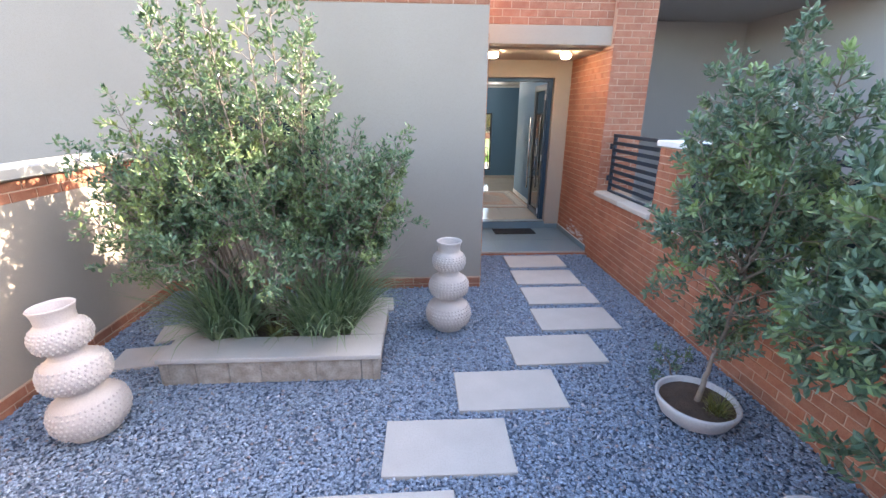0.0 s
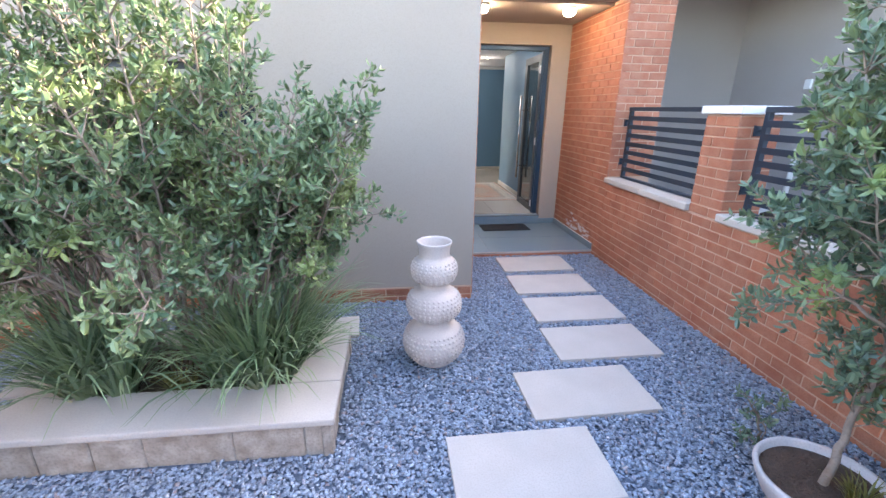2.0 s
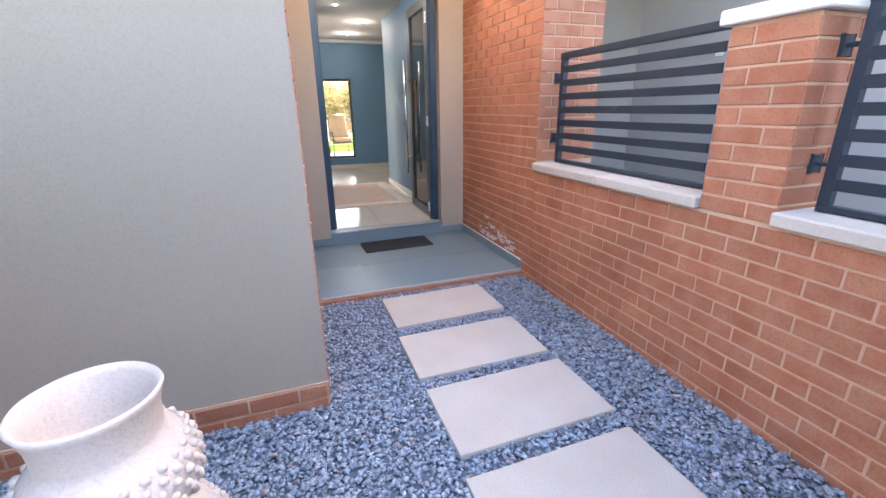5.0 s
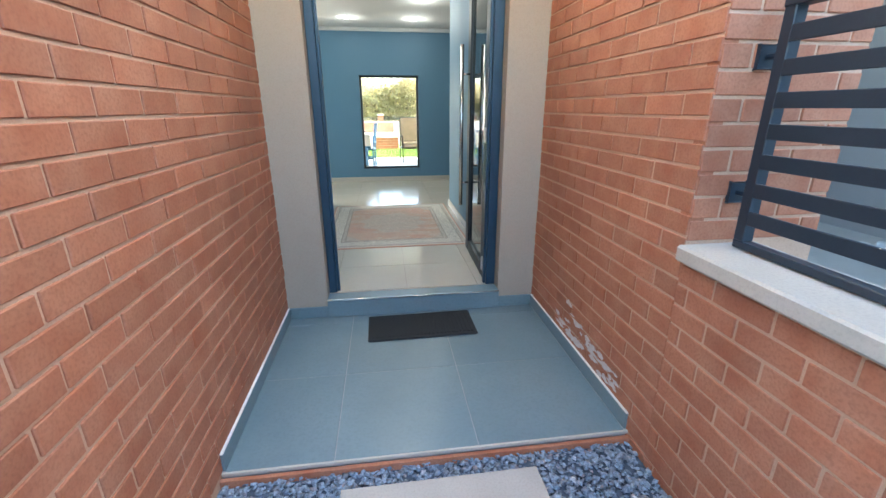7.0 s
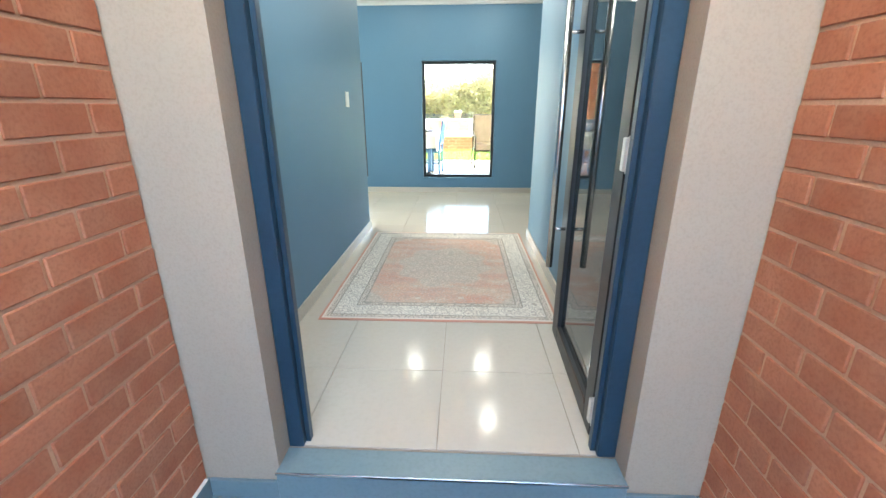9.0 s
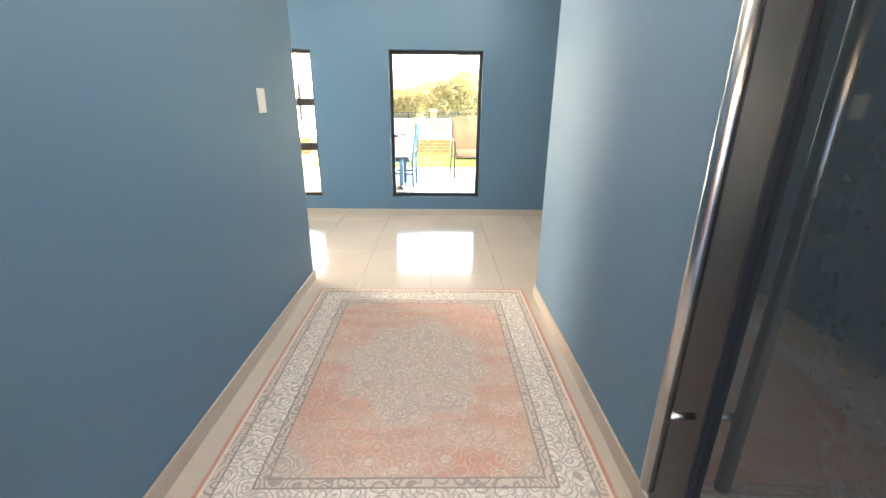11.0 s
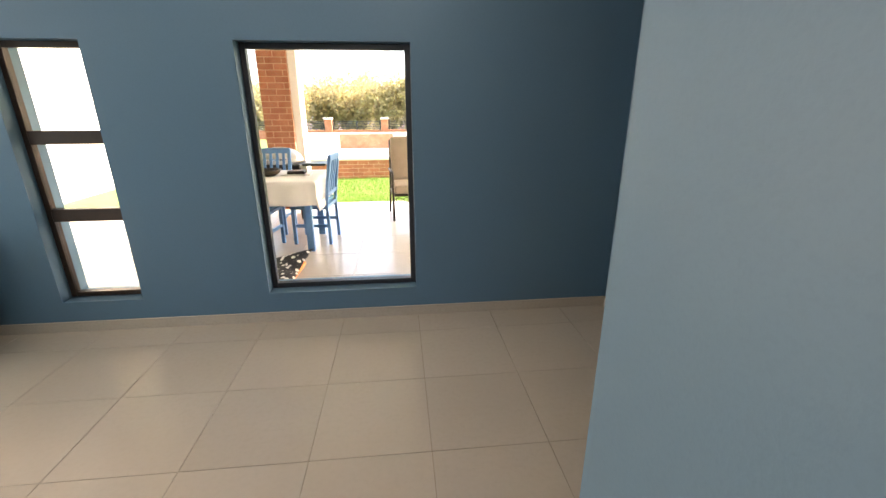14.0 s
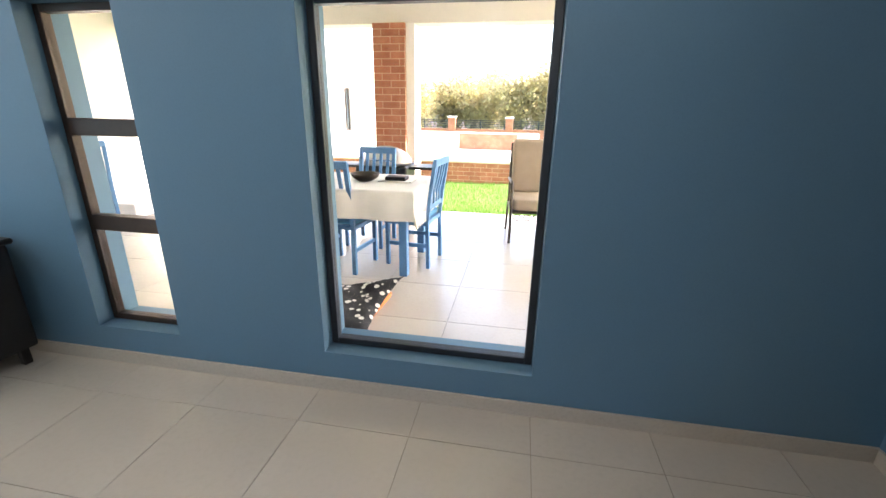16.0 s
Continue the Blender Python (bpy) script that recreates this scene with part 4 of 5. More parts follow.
# ---- planter ----
pl = thing("raised_planter", (0, 0, 0), "raised sandstone planter with smooth pale coping slabs", "planter")
X0, X1, Y0, Y1 = PLANTER
part("core", box((X0 + 0.03, Y0 + 0.03, -0.3), (X1 - 0.03, Y1 - 0.03, -0.045)), M_SANDSTONE, pl)
rng = random.Random(8)
for (ax, ay, dx, dy, n) in ((X0, Y0, 1, 0, X1 - X0), (X1, Y0, 0, 1, Y1 - Y0), (X0, Y0, 0, 1, Y1 - Y0), (X0, Y1, 1, 0, X1 - X0)):
    s = 0.0
    while s < n - 0.05:
        w = min(rng.uniform(0.22, 0.42), n - s)
        if n - s - w < 0.12:
            w = n - s
        q = 0.05
        o = 0.012 * rng.random()
        if dx:
            yy = ay + (0.02 - o if ay == Y0 else -0.07)
            a, b = (ax + s + 0.001, yy, -0.26), (ax + s + w - 0.001, yy + q, 0.002)
        else:
            xx = ax + (-0.07 + o if ax == X1 else 0.02 - o)
            a, b = (xx, ay + s + 0.001, -0.26), (xx + q, ay + s + w - 0.001, 0.002)
        bm = box(a, b, 0.006, seg=1)
        for v in bm.verts:
            v.co += Vector((noise.noise(v.co * 11), noise.noise(v.co * 12 + Vector((5, 0, 0))), noise.noise(v.co * 9))) * 0.006
        part("stone", bm, M_SANDSTONE, pl)
        s += w
CT = 0.045
for a, b in (((X0 - 0.01, Y0 - 0.01), (X1 + 0.01, Y0 + 0.31)), ((X1 - 0.27, Y0 + 0.314), (X1 + 0.01, Y1 + 0.01)), ((X0 - 0.01, Y0 + 0.314), (X0 + 0.2, Y1 + 0.01)), ((X0 + 0.204, Y1 - 0.2), (X1 - 0.274, Y1 + 0.01))):
    part("coping_slab", box((a[0], a[1], 0.004), (b[0], b[1], CT), 0.01, seg=2), M_PAVER, pl)
bm = bmesh.new()
bmesh.ops.create_grid(bm, x_segments=24, y_segments=14, size=1.0)
for v in bm.verts:
    v.co = Vector((-2.75 + v.co.x * 0.62, -3.82 + v.co.y * 0.30, 0.0 + 0.03 * noise.noise(v.co * 4)))
part("soil", bm, M_SOIL, pl)


# ---- plants ----
def add_leaf(vs, fs, at, axis, side, length, width, fold=0.25):
    """An oval leaf with a pointed tip, folded on its midrib."""
    up = axis.cross(side).normalized()
    b = len(vs)
    tip = at + axis * length - up * length * 0.08
    left = [at + axis * length * u + side * width * w + up * fold * width * w * 2 for u, w in ((0.28, 0.44), (0.68, 0.42))]
    right = [at + axis * length * u - side * width * w + up * fold * width * w * 2 for u, w in ((0.68, 0.42), (0.28, 0.44))]
    vs.extend(v[:] for v in (at, *left, tip, *right))
    fs.extend(((b, b + 3, b + 2, b + 1), (b, b + 5, b + 4, b + 3)))


def shrub(name, base, stems, label, leaf, mat, seed, trunk_r, reach, gap, bare, node=0.034, pair=2, droop=0.0):
    """A woody plant grown from its stems: side branches every gap metres above the bare share of a stem, twigs on them, leaves along the twigs.
    reach: length of the longest side branches."""
    rng = random.Random(seed)
    t = thing(name, base, label, "bush" if "bush" in name else "tree")
    bm = bmesh.new()
    vs, fs = [], []

    def jitter(k):
        return Vector((rng.uniform(-k, k), rng.uniform(-k, k), rng.uniform(-k, k)))

    def twig(p, d, length, thick, level):
        n = max(3, int(length / node))
        pts = [p]
        bend = jitter(0.05)
        for i in range(n):
            d = (d + bend + jitter(0.10) + Vector((0, 0, 0.035 - droop * (i / n)))).normalized()
            p = p + d * (length / n)
            pts.append(p)
        add_tube(bm, pts, [thick * (1 - 0.75 * i / n) for i in range(n + 1)], 4, False)
        roll = rng.uniform(0, math.pi)
        first = 0.3 if level == 0 else 0.12
        for i in range(1, n + 1):
            ax = (pts[i] - pts[i - 1]).normalized()
            if i / n >= first:
                u = ax.orthogonal().normalized()
                u.rotate(Matrix.Rotation(roll, 3, ax))
                roll += 1.2 + rng.uniform(-0.3, 0.3)
                for s in range(pair):
                    sd = u if s == 0 else -u if s == 1 else ax.cross(u)
                    la = (sd + ax * rng.uniform(0.35, 1.0) + Vector((0, 0, rng.uniform(-0.2, 0.35)))).normalized()
                    ls = la.cross(Vector((rng.uniform(-0.6, 0.6), rng.uniform(-0.6, 0.6), 1))).normalized()
                    q = rng.uniform(0.65, 1.2) * (0.75 + 0.25 * min(1.0, (n - i + 2) / 4))
                    add_leaf(vs, fs, pts[i] + jitter(0.004), la, ls, leaf[0] * q, leaf[1] * q, rng.uniform(0.1, 0.35))
            if level == 0 and i > 1 and i < n and rng.random() < 0.62:
                side = ax.orthogonal().normalized()
                side.rotate(Matrix.Rotation(rng.uniform(0, math.tau), 3, ax))
                twig(pts[i], (ax * 0.8 + side * 0.8).normalized(), length * rng.uniform(0.25, 0.5) * (1.15 - 0.6 * i / n), thick * 0.6, 1)

    for pts in stems:
        thick = trunk_r if pts is stems[0] or name == "bush" else trunk_r * 0.42
        pts = [Vector(p) for p in pts]
        fine = []
        for a, b in zip(pts, pts[1:]):
            for k in range(5):
                fine.append(a.lerp(b, k / 5) + jitter(0.008))
        fine.append(pts[-1])
        n = len(fine)
        add_tube(bm, fine, [thick * (1 - 0.7 * i / n) for i in range(n)], 7)
        along, az = 0.0, rng.uniform(0, math.tau)
        for i in range(1, n):
            seg = fine[i] - fine[i - 1]
            d = seg.normalized()
            along += seg.length
            while along > gap:
                along -= gap
                u = i / n
                if u < bare:
                    continue
                az += 2.4 + rng.uniform(-0.5, 0.5)
                out = d.orthogonal().normalized()
                out.rotate(Matrix.Rotation(az, 3, d))
                size = reach * (1.0 - 0.72 * u) * rng.uniform(0.55, 1.15)
                twig(fine[i], (out + d * 0.55 + Vector((0, 0, 0.2))).normalized(), size, 0.0045, 0)
        twig(fine[-1], (fine[-1] - fine[-2]).normalized(), reach * 0.4, 0.004, 0)
    part("trunk", bm, M_BARK, t, smooth=True)
    raw_mesh("crown", vs, fs, mat, t, kind="stuff")
    return t


BB = Vector((-2.80, -3.87, 0.0))
bush_stems = []
rng = random.Random(21)
for k in range(34):
    x = -1.1 + 2.2 * (k + rng.random()) / 34
    top = (2.65 if -0.66 < x < -0.12 else 2.5 if 0.12 < x < 0.52 else 1.95 if abs(x) < 0.75 else 1.5) * rng.uniform(0.7, 1.04)
    b = Vector((x * 0.5, rng.uniform(-0.05, 0.2), 0))
    tip = Vector((x * (1.12 if x < 0 else 0.98), b.y + rng.uniform(-0.45, 0.4), top))
    bush_stems.append([b, b.lerp(tip, 0.33) + Vector((0, 0, 0.08)), b.lerp(tip, 0.68) + Vector((0, 0, 0.05)), tip])
for k in range(34):
    a = k * 2.4
    b = Vector((0.4 * math.cos(a), 0.1 * math.sin(a) + 0.05, 0.36))
    far = rng.uniform(0.5, 0.92 if math.cos(a) < 0.4 else 0.7)
    tip = Vector((b.x + far * math.cos(a), far * 0.85 * math.sin(a), rng.uniform(0.7, 1.5)))
    bush_stems.append([b, b.lerp(tip, 0.5) + Vector((0, 0, 0.2)), tip])
shrub("bush", BB[:], bush_stems, "tall bushy evergreen shrub with small glossy leaves in the planter", (0.054, 0.025), M_LEAF, 5, 0.010, 0.47, 0.048, 0.36)


def strap_clump(at, n, length, seed, name="grass_clump", mat=None, width=0.016, label="clump of long arching strap leaves in the planter"):
    rng = random.Random(seed)
    t = thing(name, at, label, "plant", "strap-leaved clumps" if width > 0.009 else "")
    vs, fs = [], []
    for k in range(n):
        a, bend, ln = rng.uniform(0, math.tau), rng.uniform(0.3, 1.7), length * rng.uniform(0.55, 1.12)
        d, side = Vector((math.cos(a), math.sin(a), 0)), Vector((-math.sin(a), math.cos(a), 0))
        p, b0 = d * rng.uniform(0, 0.05) + side * rng.uniform(-0.035, 0.035), len(vs)
        lean = rng.uniform(0.04, 0.75)
        for i in range(7):
            u = i / 6
            th = lean + bend * (0.25 * u + 0.95 * u * u)
            w = width * (1 - u ** 2) * 0.5 + 0.0006
            vs += [(p - side * w)[:], (p + side * w)[:]]
            p = p + (d * math.sin(th) + Vector((0, 0, math.cos(th)))) * ln / 6
        fs += [(b0 + 2 * i, b0 + 2 * i + 1, b0 + 2 * i + 3, b0 + 2 * i + 2) for i in range(6)]
    raw_mesh("foliage", vs, fs, mat or M_BLADE, t, kind="stuff")
    return t


for k, (gx, gy, n, ln) in enumerate(((-3.24, -4.03, 230, 0.86), (-3.06, -4.02, 150, 0.8), (-2.34, -4.03, 250, 0.88), (-2.22, -3.92, 190, 0.84), (-2.52, -4.02, 100, 0.7), (-3.32, -3.8, 150, 0.8), (-2.22, -3.66, 150, 0.84))):
    strap_clump((gx, gy, 0.0), n, ln, 40 + k)
strap_clump((-2.75, -4.03, 0.0), 90, 0.2, 61, "grass_tuft", M_DRY, 0.005, "low tuft of yellow-green grass in the soil")


def bowl_tree(at, r, seed, stems, label, leaf):
    b = thing("bowl_planter", at, "shallow round weathered concrete bowl planter on gravel", "planter", "bowl planters")
    part("bowl", lathe([(0, 0.0), (r * 0.62, 0.0), (r * 0.86, 0.05), (r, 0.13), (r * 1.02, 0.155), (r * 0.99, 0.168), (r * 0.93, 0.16), (r * 0.9, 0.12), (0, 0.12)], 44, 0.004), M_BOWL, b, smooth=True)
    bm = lathe([(0, 0.135), (r * 0.5, 0.137), (r * 0.905, 0.128)], 30, 0.006)
    part("soil", bm, M_SOIL, b)
    strap_clump((at[0] + 0.06, at[1] - r * 0.45, at[2] + 0.125), 110, 0.14, seed + 3, "grass_tuft", M_DRY, 0.005, "tuft of grass growing in the bowl planter")
    return shrub("potted_tree", (at[0], at[1], at[2] + 0.11), stems, label, leaf, M_LEAF2, seed, 0.02, 0.46, 0.03, 0.34, 0.034, 3, 0.04)


def tree_stems(trunk, fork, n, spread, rise):
    """A leaning trunk and limbs that fan out from its fork."""
    stems = [trunk]
    for k in range(n):
        a, u = k * 2.4, k / n
        reach = spread * (1.0 - 0.45 * u)
        f = Vector(fork) + Vector((0, 0, 0.03 * k))
        out = Vector((math.cos(a), math.sin(a), 0))
        if out.x < -0.2:
            reach, f = reach * 0.8, f + Vector((0, 0, 0.14))
        stems.append([f, f + out * reach * 0.5 + Vector((0, 0, 0.13 + 0.16 * u)), f + out * reach + Vector((0, 0, 0.36 + rise * u))])
    return stems


T1 = tree_stems([(0, 0, 0), (0.05, 0.02, 0.25), (0.13, 0.05, 0.55), (0.17, 0.06, 0.85)], (0.14, 0.05, 0.58), 16, 0.6, 0.66)
T1.append([(0.17, 0.05, 0.8), (0.2, 0.1, 1.3), (0.2, 0.1, 1.8), (0.22, 0.1, 2.25)])
bowl_tree((0.29, -4.91, GZ - 0.01), 0.255, 71, T1, "small potted tree with glossy dark green leaves and a leaning trunk", (0.056, 0.026))
shrub("sapling_tree", (0.38, -4.52, GZ - 0.01), [[(0, 0, 0), (-0.04, 0.01, 0.14), (-0.13, 0.02, 0.27)], [(0, 0, 0), (0.05, 0.03, 0.12), (0.1, 0.05, 0.22)], [(0, 0, 0), (-0.08, -0.04, 0.08), (-0.2, -0.05, 0.14)]],
      "low self-sown sapling with dark leaves growing in the gravel", (0.042, 0.02), M_LEAF2, 91, 0.008, 0.14, 0.05, 0.2, 0.034, 2)
T2 = tree_stems([(0, 0, 0), (0.1, 0.0, 0.22), (0.2, 0.02, 0.5), (0.24, 0.05, 0.75)], (0.19, 0.02, 0.5), 18, 0.6, 0.64)
bowl_tree((0.30, -5.93, GZ - 0.01), 0.255, 83, T2, "second potted tree with broad glossy green leaves", (0.064, 0.03))


# ---- patio and garden behind ----
patio = structure("floor_patio", box((-5.0, 5.201, -0.3), (6.0, 8.9, -0.012)), M_GROUT, "patio floor of large pale tiles", "floor")
for i in range(-9, 11):
    for j in range(0, 7):
        a, b = max(-0.05 + i * 0.6, -4.99), min(-0.05 + (i + 1) * 0.6, 5.99)
        c, d = max(5.17 + j * 0.6, 5.205), min(5.77 + j * 0.6, 8.895)
        if b - a > 0.04 and d - c > 0.04:
            part("tile", box((a + 0.002, c + 0.002, -0.02), (b - 0.002, d - 0.002, -0.004), 0.001), M_PATIO, patio)
structure("lawn", box((-40, 8.91, -0.3), (40, 31, -0.03)), M_LAWN, "mown green lawn beyond the patio", "lawn")
rng = np.random.default_rng(12)
vs, fs = [], []
for k in range(26000):
    x, y = rng.uniform(-2.6, 2.4), 8.92 + 2.6 * rng.random() ** 1.3
    a, h = rng.uniform(0, math.tau), rng.uniform(0.03, 0.075)
    dx, dy, b = math.cos(a), math.sin(a), len(vs)
    lean = rng.uniform(-0.4, 0.4)
    vs += [(x - dx * 0.004, y - dy * 0.004, -0.03), (x + dx * 0.004, y + dy * 0.004, -0.03), (x - dy * h * lean, y + dx * h * lean, -0.03 + h)]
    fs.append((b, b + 1, b + 2))
raw_mesh("lawn_grass", vs, fs, M_TURF, label="short bright green lawn grass", kind="stuff")

wing = panel_with_holes("wall_wing", 5.21, 19.0, -0.3, 3.0, -5.25, -5.0, [(12.9, 14.9, 0.0, 2.1), (16.0, 16.5, 0.6, 1.9)], M_PLASTER_LIGHT, "white rendered wing of the house along the garden", "y")
structure("wall_wing_end", box((-9.0, 18.99, -0.3), (-5.251, 19.2, 3.0)), M_WHITE, "white rendered end of the wing", "wall")
structure("wall_wing_ledge", box((-4.998, 7.6, -0.004), (-4.3, 8.2, 0.18), 0.01), M_WHITE, "low white ledge by the patio wall", "ledge")
for nm, y0, y1, z0, z1 in (("door_3", 12.9, 14.9, 0.0, 2.1), ("window_4", 16.0, 16.5, 0.6, 1.9)):
    w = thing(nm, (-5.1, y0, z0), "dark-framed glazed opening in the white wing", "window" if "window" in nm else "door", kind="structure")
    n, h = y1 - y0, z1 - z0
    bm = bmesh.new()
    for a, b in (((0, 0.002, 0), (0.05, 0.05, h)), ((0, n - 0.05, 0), (0.05, n - 0.002, h)), ((0, 0.05, 0), (0.05, n - 0.05, 0.05)), ((0, 0.05, h - 0.05), (0.05, n - 0.05, h - 0.002)), ((0, n / 2 - 0.025, 0.05), (0.05, n / 2 + 0.025, h - 0.05))):
        add_box(bm, a, b)
    part("frame", bm, M_BRONZE, w)
    part("pane", box((0.015, 0.05, 0.05), (0.025, n - 0.05, h - 0.05)), M_GLASS_DARK, w)

structure("ceiling_patio", box((-5.0, 5.202, 2.72), (6.0, 8.62, 2.82)), M_WHITE, "white painted patio ceiling", "ceiling")
structure("beam_patio", box((-5.0, 8.62, 2.29), (6.0, 8.9, 3.1), 0.006), M_PLASTER_LIGHT, "pale plastered beam along the patio edge", "beam")
panel_with_holes("wall_far_outer", -5.0, 6.0, -0.3, 2.8, 5.2005, 5.215, [(WIN[0] - 0.02, WIN[1] + 0.02, WIN[2] - 0.02, WIN[3] + 0.02), (SLOT[0] - 0.02, SLOT[1] + 0.02, SLOT[2] - 0.02, SLOT[3] + 0.02)], M_PLASTER_LIGHT, "pale plastered outer face of the house wall")
col = structure("column_patio", box((-1.455, 8.52, -0.3), (-1.065, 8.88, 2.288)), M_MORTAR, "square face brick column at the patio edge", "column")
# The column's sunlit right side, put in as a strip of white.
structure("column_lit_side", box((-1.062, 8.56, -0.3), (-0.955, 8.86, 2.288), 0.004), M_WHITE, "white strip painting the sunlit side of the brick column", "column")


def dining_chair():
    c = thing("dining_chair", (0, 0, 0), "blue painted wooden dining chair with slatted back on the patio", "chair", "patio dining chairs")
    for x in (-0.185, 0.185):
        part("leg", box((x - 0.018, 0.165, 0), (x + 0.018, 0.2, 0.42), 0.004), M_CHAIRBLUE, c)
        bm = bmesh.new()
        pts = [(x, -0.2, 0.0), (x, -0.19, 0.42), (x, -0.215, 0.65), (x, -0.26, 0.95)]
        for a, b in zip(pts, pts[1:]):
            u = [Vector(a), Vector(b)]
            q = [bm.verts.new(p + Vector(o)) for p in u for o in ((-0.018, -0.015, 0), (0.018, -0.015, 0), (0.018, 0.015, 0), (-0.018, 0.015, 0))]
            for k in range(4):
                bm.faces.new((q[k], q[(k + 1) % 4], q[4 + (k + 1) % 4], q[4 + k]))
            bm.faces.new(q[3::-1])
            bm.faces.new(q[4:])
        part("back_post", bm, M_CHAIRBLUE, c)
        part("stretcher", box((x - 0.01, -0.19, 0.19), (x + 0.01, 0.18, 0.225), 0.003), M_CHAIRBLUE, c)
    part("seat_frame", box((-0.205, -0.2, 0.39), (0.205, 0.205, 0.43), 0.006), M_CHAIRBLUE, c)
    part("seat", box((-0.2, -0.17, 0.431), (0.2, 0.205, 0.475), 0.018, seg=3), M_CUSHBLUE, c, "blue padded seat", smooth=True)
    part("top_rail", box((-0.2, -0.275, 0.90), (0.2, -0.245, 0.965), 0.008), M_CHAIRBLUE, c)
    part("lower_rail", box((-0.17, -0.215, 0.53), (0.17, -0.195, 0.57), 0.004), M_CHAIRBLUE, c)
    for k in range(4):
        x = -0.115 + k * 0.077
        pts = [(x, -0.205, 0.56), (x, -0.205, 0.66), (x, -0.238, 0.8), (x, -0.26, 0.92)]
        bm = bmesh.new()
        rows = [[bm.verts.new(Vector(p) + Vector(o)) for o in ((-0.016, -0.006, 0), (0.016, -0.006, 0), (0.016, 0.006, 0), (-0.016, 0.006, 0))] for p in pts]
        for a, b in zip(rows, rows[1:]):
            for j in range(4):
                bm.faces.new((a[j], a[(j + 1) % 4], b[(j + 1) % 4], b[j]))
        part("back_slat", bm, M_CHAIRBLUE, c)
    return c


chair = dining_chair()
chair.matrix_world = pose(-1.12, 6.66, -0.004, 0, 0, -8)
copy_thing(chair, pose(-0.565, 6.92, -0.004, 0, 0, 84))
copy_thing(chair, pose(-1.14, 7.34, -0.004, 0, 0, 176))
copy_thing(chair, pose(-4.55, 7.3, -0.004, 0, 0, 60))

tb = thing("dining_table", (-1.15, 6.83, -0.004), "blue painted wooden patio table under a white cloth", "table")
part("tabletop", box((-0.7, -0.4, 0.70), (0.7, 0.4, 0.735), 0.006), M_CHAIRBLUE, tb)
part("apron", box((-0.62, -0.33, 0.61), (0.62, 0.33, 0.70), 0.004), M_CHAIRBLUE, tb)
for x in (-0.6, 0.6):
    for y in (-0.32, 0.32):
        part("leg", box((x - 0.035, y - 0.035, 0), (x + 0.035, y + 0.035, 0.61), 0.006), M_CHAIRBLUE, tb)
tc_ = thing("tablecloth", (-1.15, 6.83, 0.733), "white fringed cotton tablecloth draped over the patio table", "tablecloth")
bm = bmesh.new()
HXc, HYc, DR = 0.715, 0.415, 0.24
N = 60
grid = {}
for i in range(N + 1):
    for j in range(N + 1):
        u, v = -(HXc + DR) + i / N * 2 * (HXc + DR), -(HYc + DR) + j / N * 2 * (HYc + DR)
        ox, oy = max(abs(u) - HXc, 0), max(abs(v) - HYc, 0)
        d = min(math.hypot(ox, oy), 0.30)
        x = math.copysign(min(abs(u), HXc), u) + (math.copysign(0.012 + 0.014 * math.sin(v * 17), u) if ox > 0 else 0)
        y = math.copysign(min(abs(v), HYc), v) + (math.copysign(0.012 + 0.014 * math.sin(u * 16), v) if oy > 0 else 0)
        grid[i, j] = bm.verts.new((x, y, 0.006 - d + 0.002 * noise.noise(Vector((u * 5, v * 5, 0)))))
for i in range(N):
    for j in range(N):
        bm.faces.new((grid[i, j], grid[i + 1, j], grid[i + 1, j + 1], grid[i, j + 1]))
part("cloth", bm, M_CLOTH, tc_, smooth=True)
bm = bmesh.new()
rr = random.Random(4)
for k in range(60):
    y = -HYc + k / 59 * 2 * HYc
    add_tube(bm, [(HXc + 0.026, y, -0.2), (HXc + 0.03 + rr.uniform(-0.006, 0.006), y + rr.uniform(-0.01, 0.01), -0.29)], [0.006, 0.003], 5)
part("fringe", bm, M_CLOTH, tc_)
bw = thing("bowl", (-0.98, 6.82, 0.742), "dark wooden bowl on the tablecloth", "bowl")
part("bowl_body", lathe([(0, 0), (0.06, 0), (0.11, 0.03), (0.13, 0.065), (0.122, 0.065), (0.1, 0.035), (0.05, 0.012), (0, 0.012)], 32), M_DARKMETAL, bw, smooth=True)
bk = thing("book", (-0.70, 6.86, 0.742), "dark closed book lying on a white tray on the table", "book")
part("cover", box((-0.09, -0.065, 0.012), (0.09, 0.065, 0.045), 0.004), M_BLACK, bk)
part("pages", box((-0.15, -0.08, 0.0), (0.15, 0.08, 0.011), 0.002), M_WHITE, bk)

gr = thing("gas_grill", (-1.18, 8.05, -0.004), "silver-hooded gas grill with side shelves on a dark stand", "grill")
bm = bmesh.new()
bmesh.ops.create_uvsphere(bm, u_segments=28, v_segments=14, radius=1.0)
for v in bm.verts:
    v.co = Vector((v.co.x * 0.31, v.co.y * 0.24, max(v.co.z, 0.0) * 0.2))
for v in bm.verts:
    v.co.z += 0.74
part("hood", bm, M_GRILL, gr, "brushed metal hood", smooth=True)
part("firebox", box((-0.30, -0.22, 0.58), (0.30, 0.22, 0.735), 0.03, seg=3), M_BLACK, gr)
for x in (-0.46, 0.46):
    part("side_shelf", box((x - 0.15, -0.16, 0.70), (x + 0.15, 0.16, 0.73), 0.01), M_BLACK, gr)
part("hood_handle", tube([(-0.16, -0.26, 0.80), (0.16, -0.26, 0.80)], 0.01, 8), M_STEEL, gr)
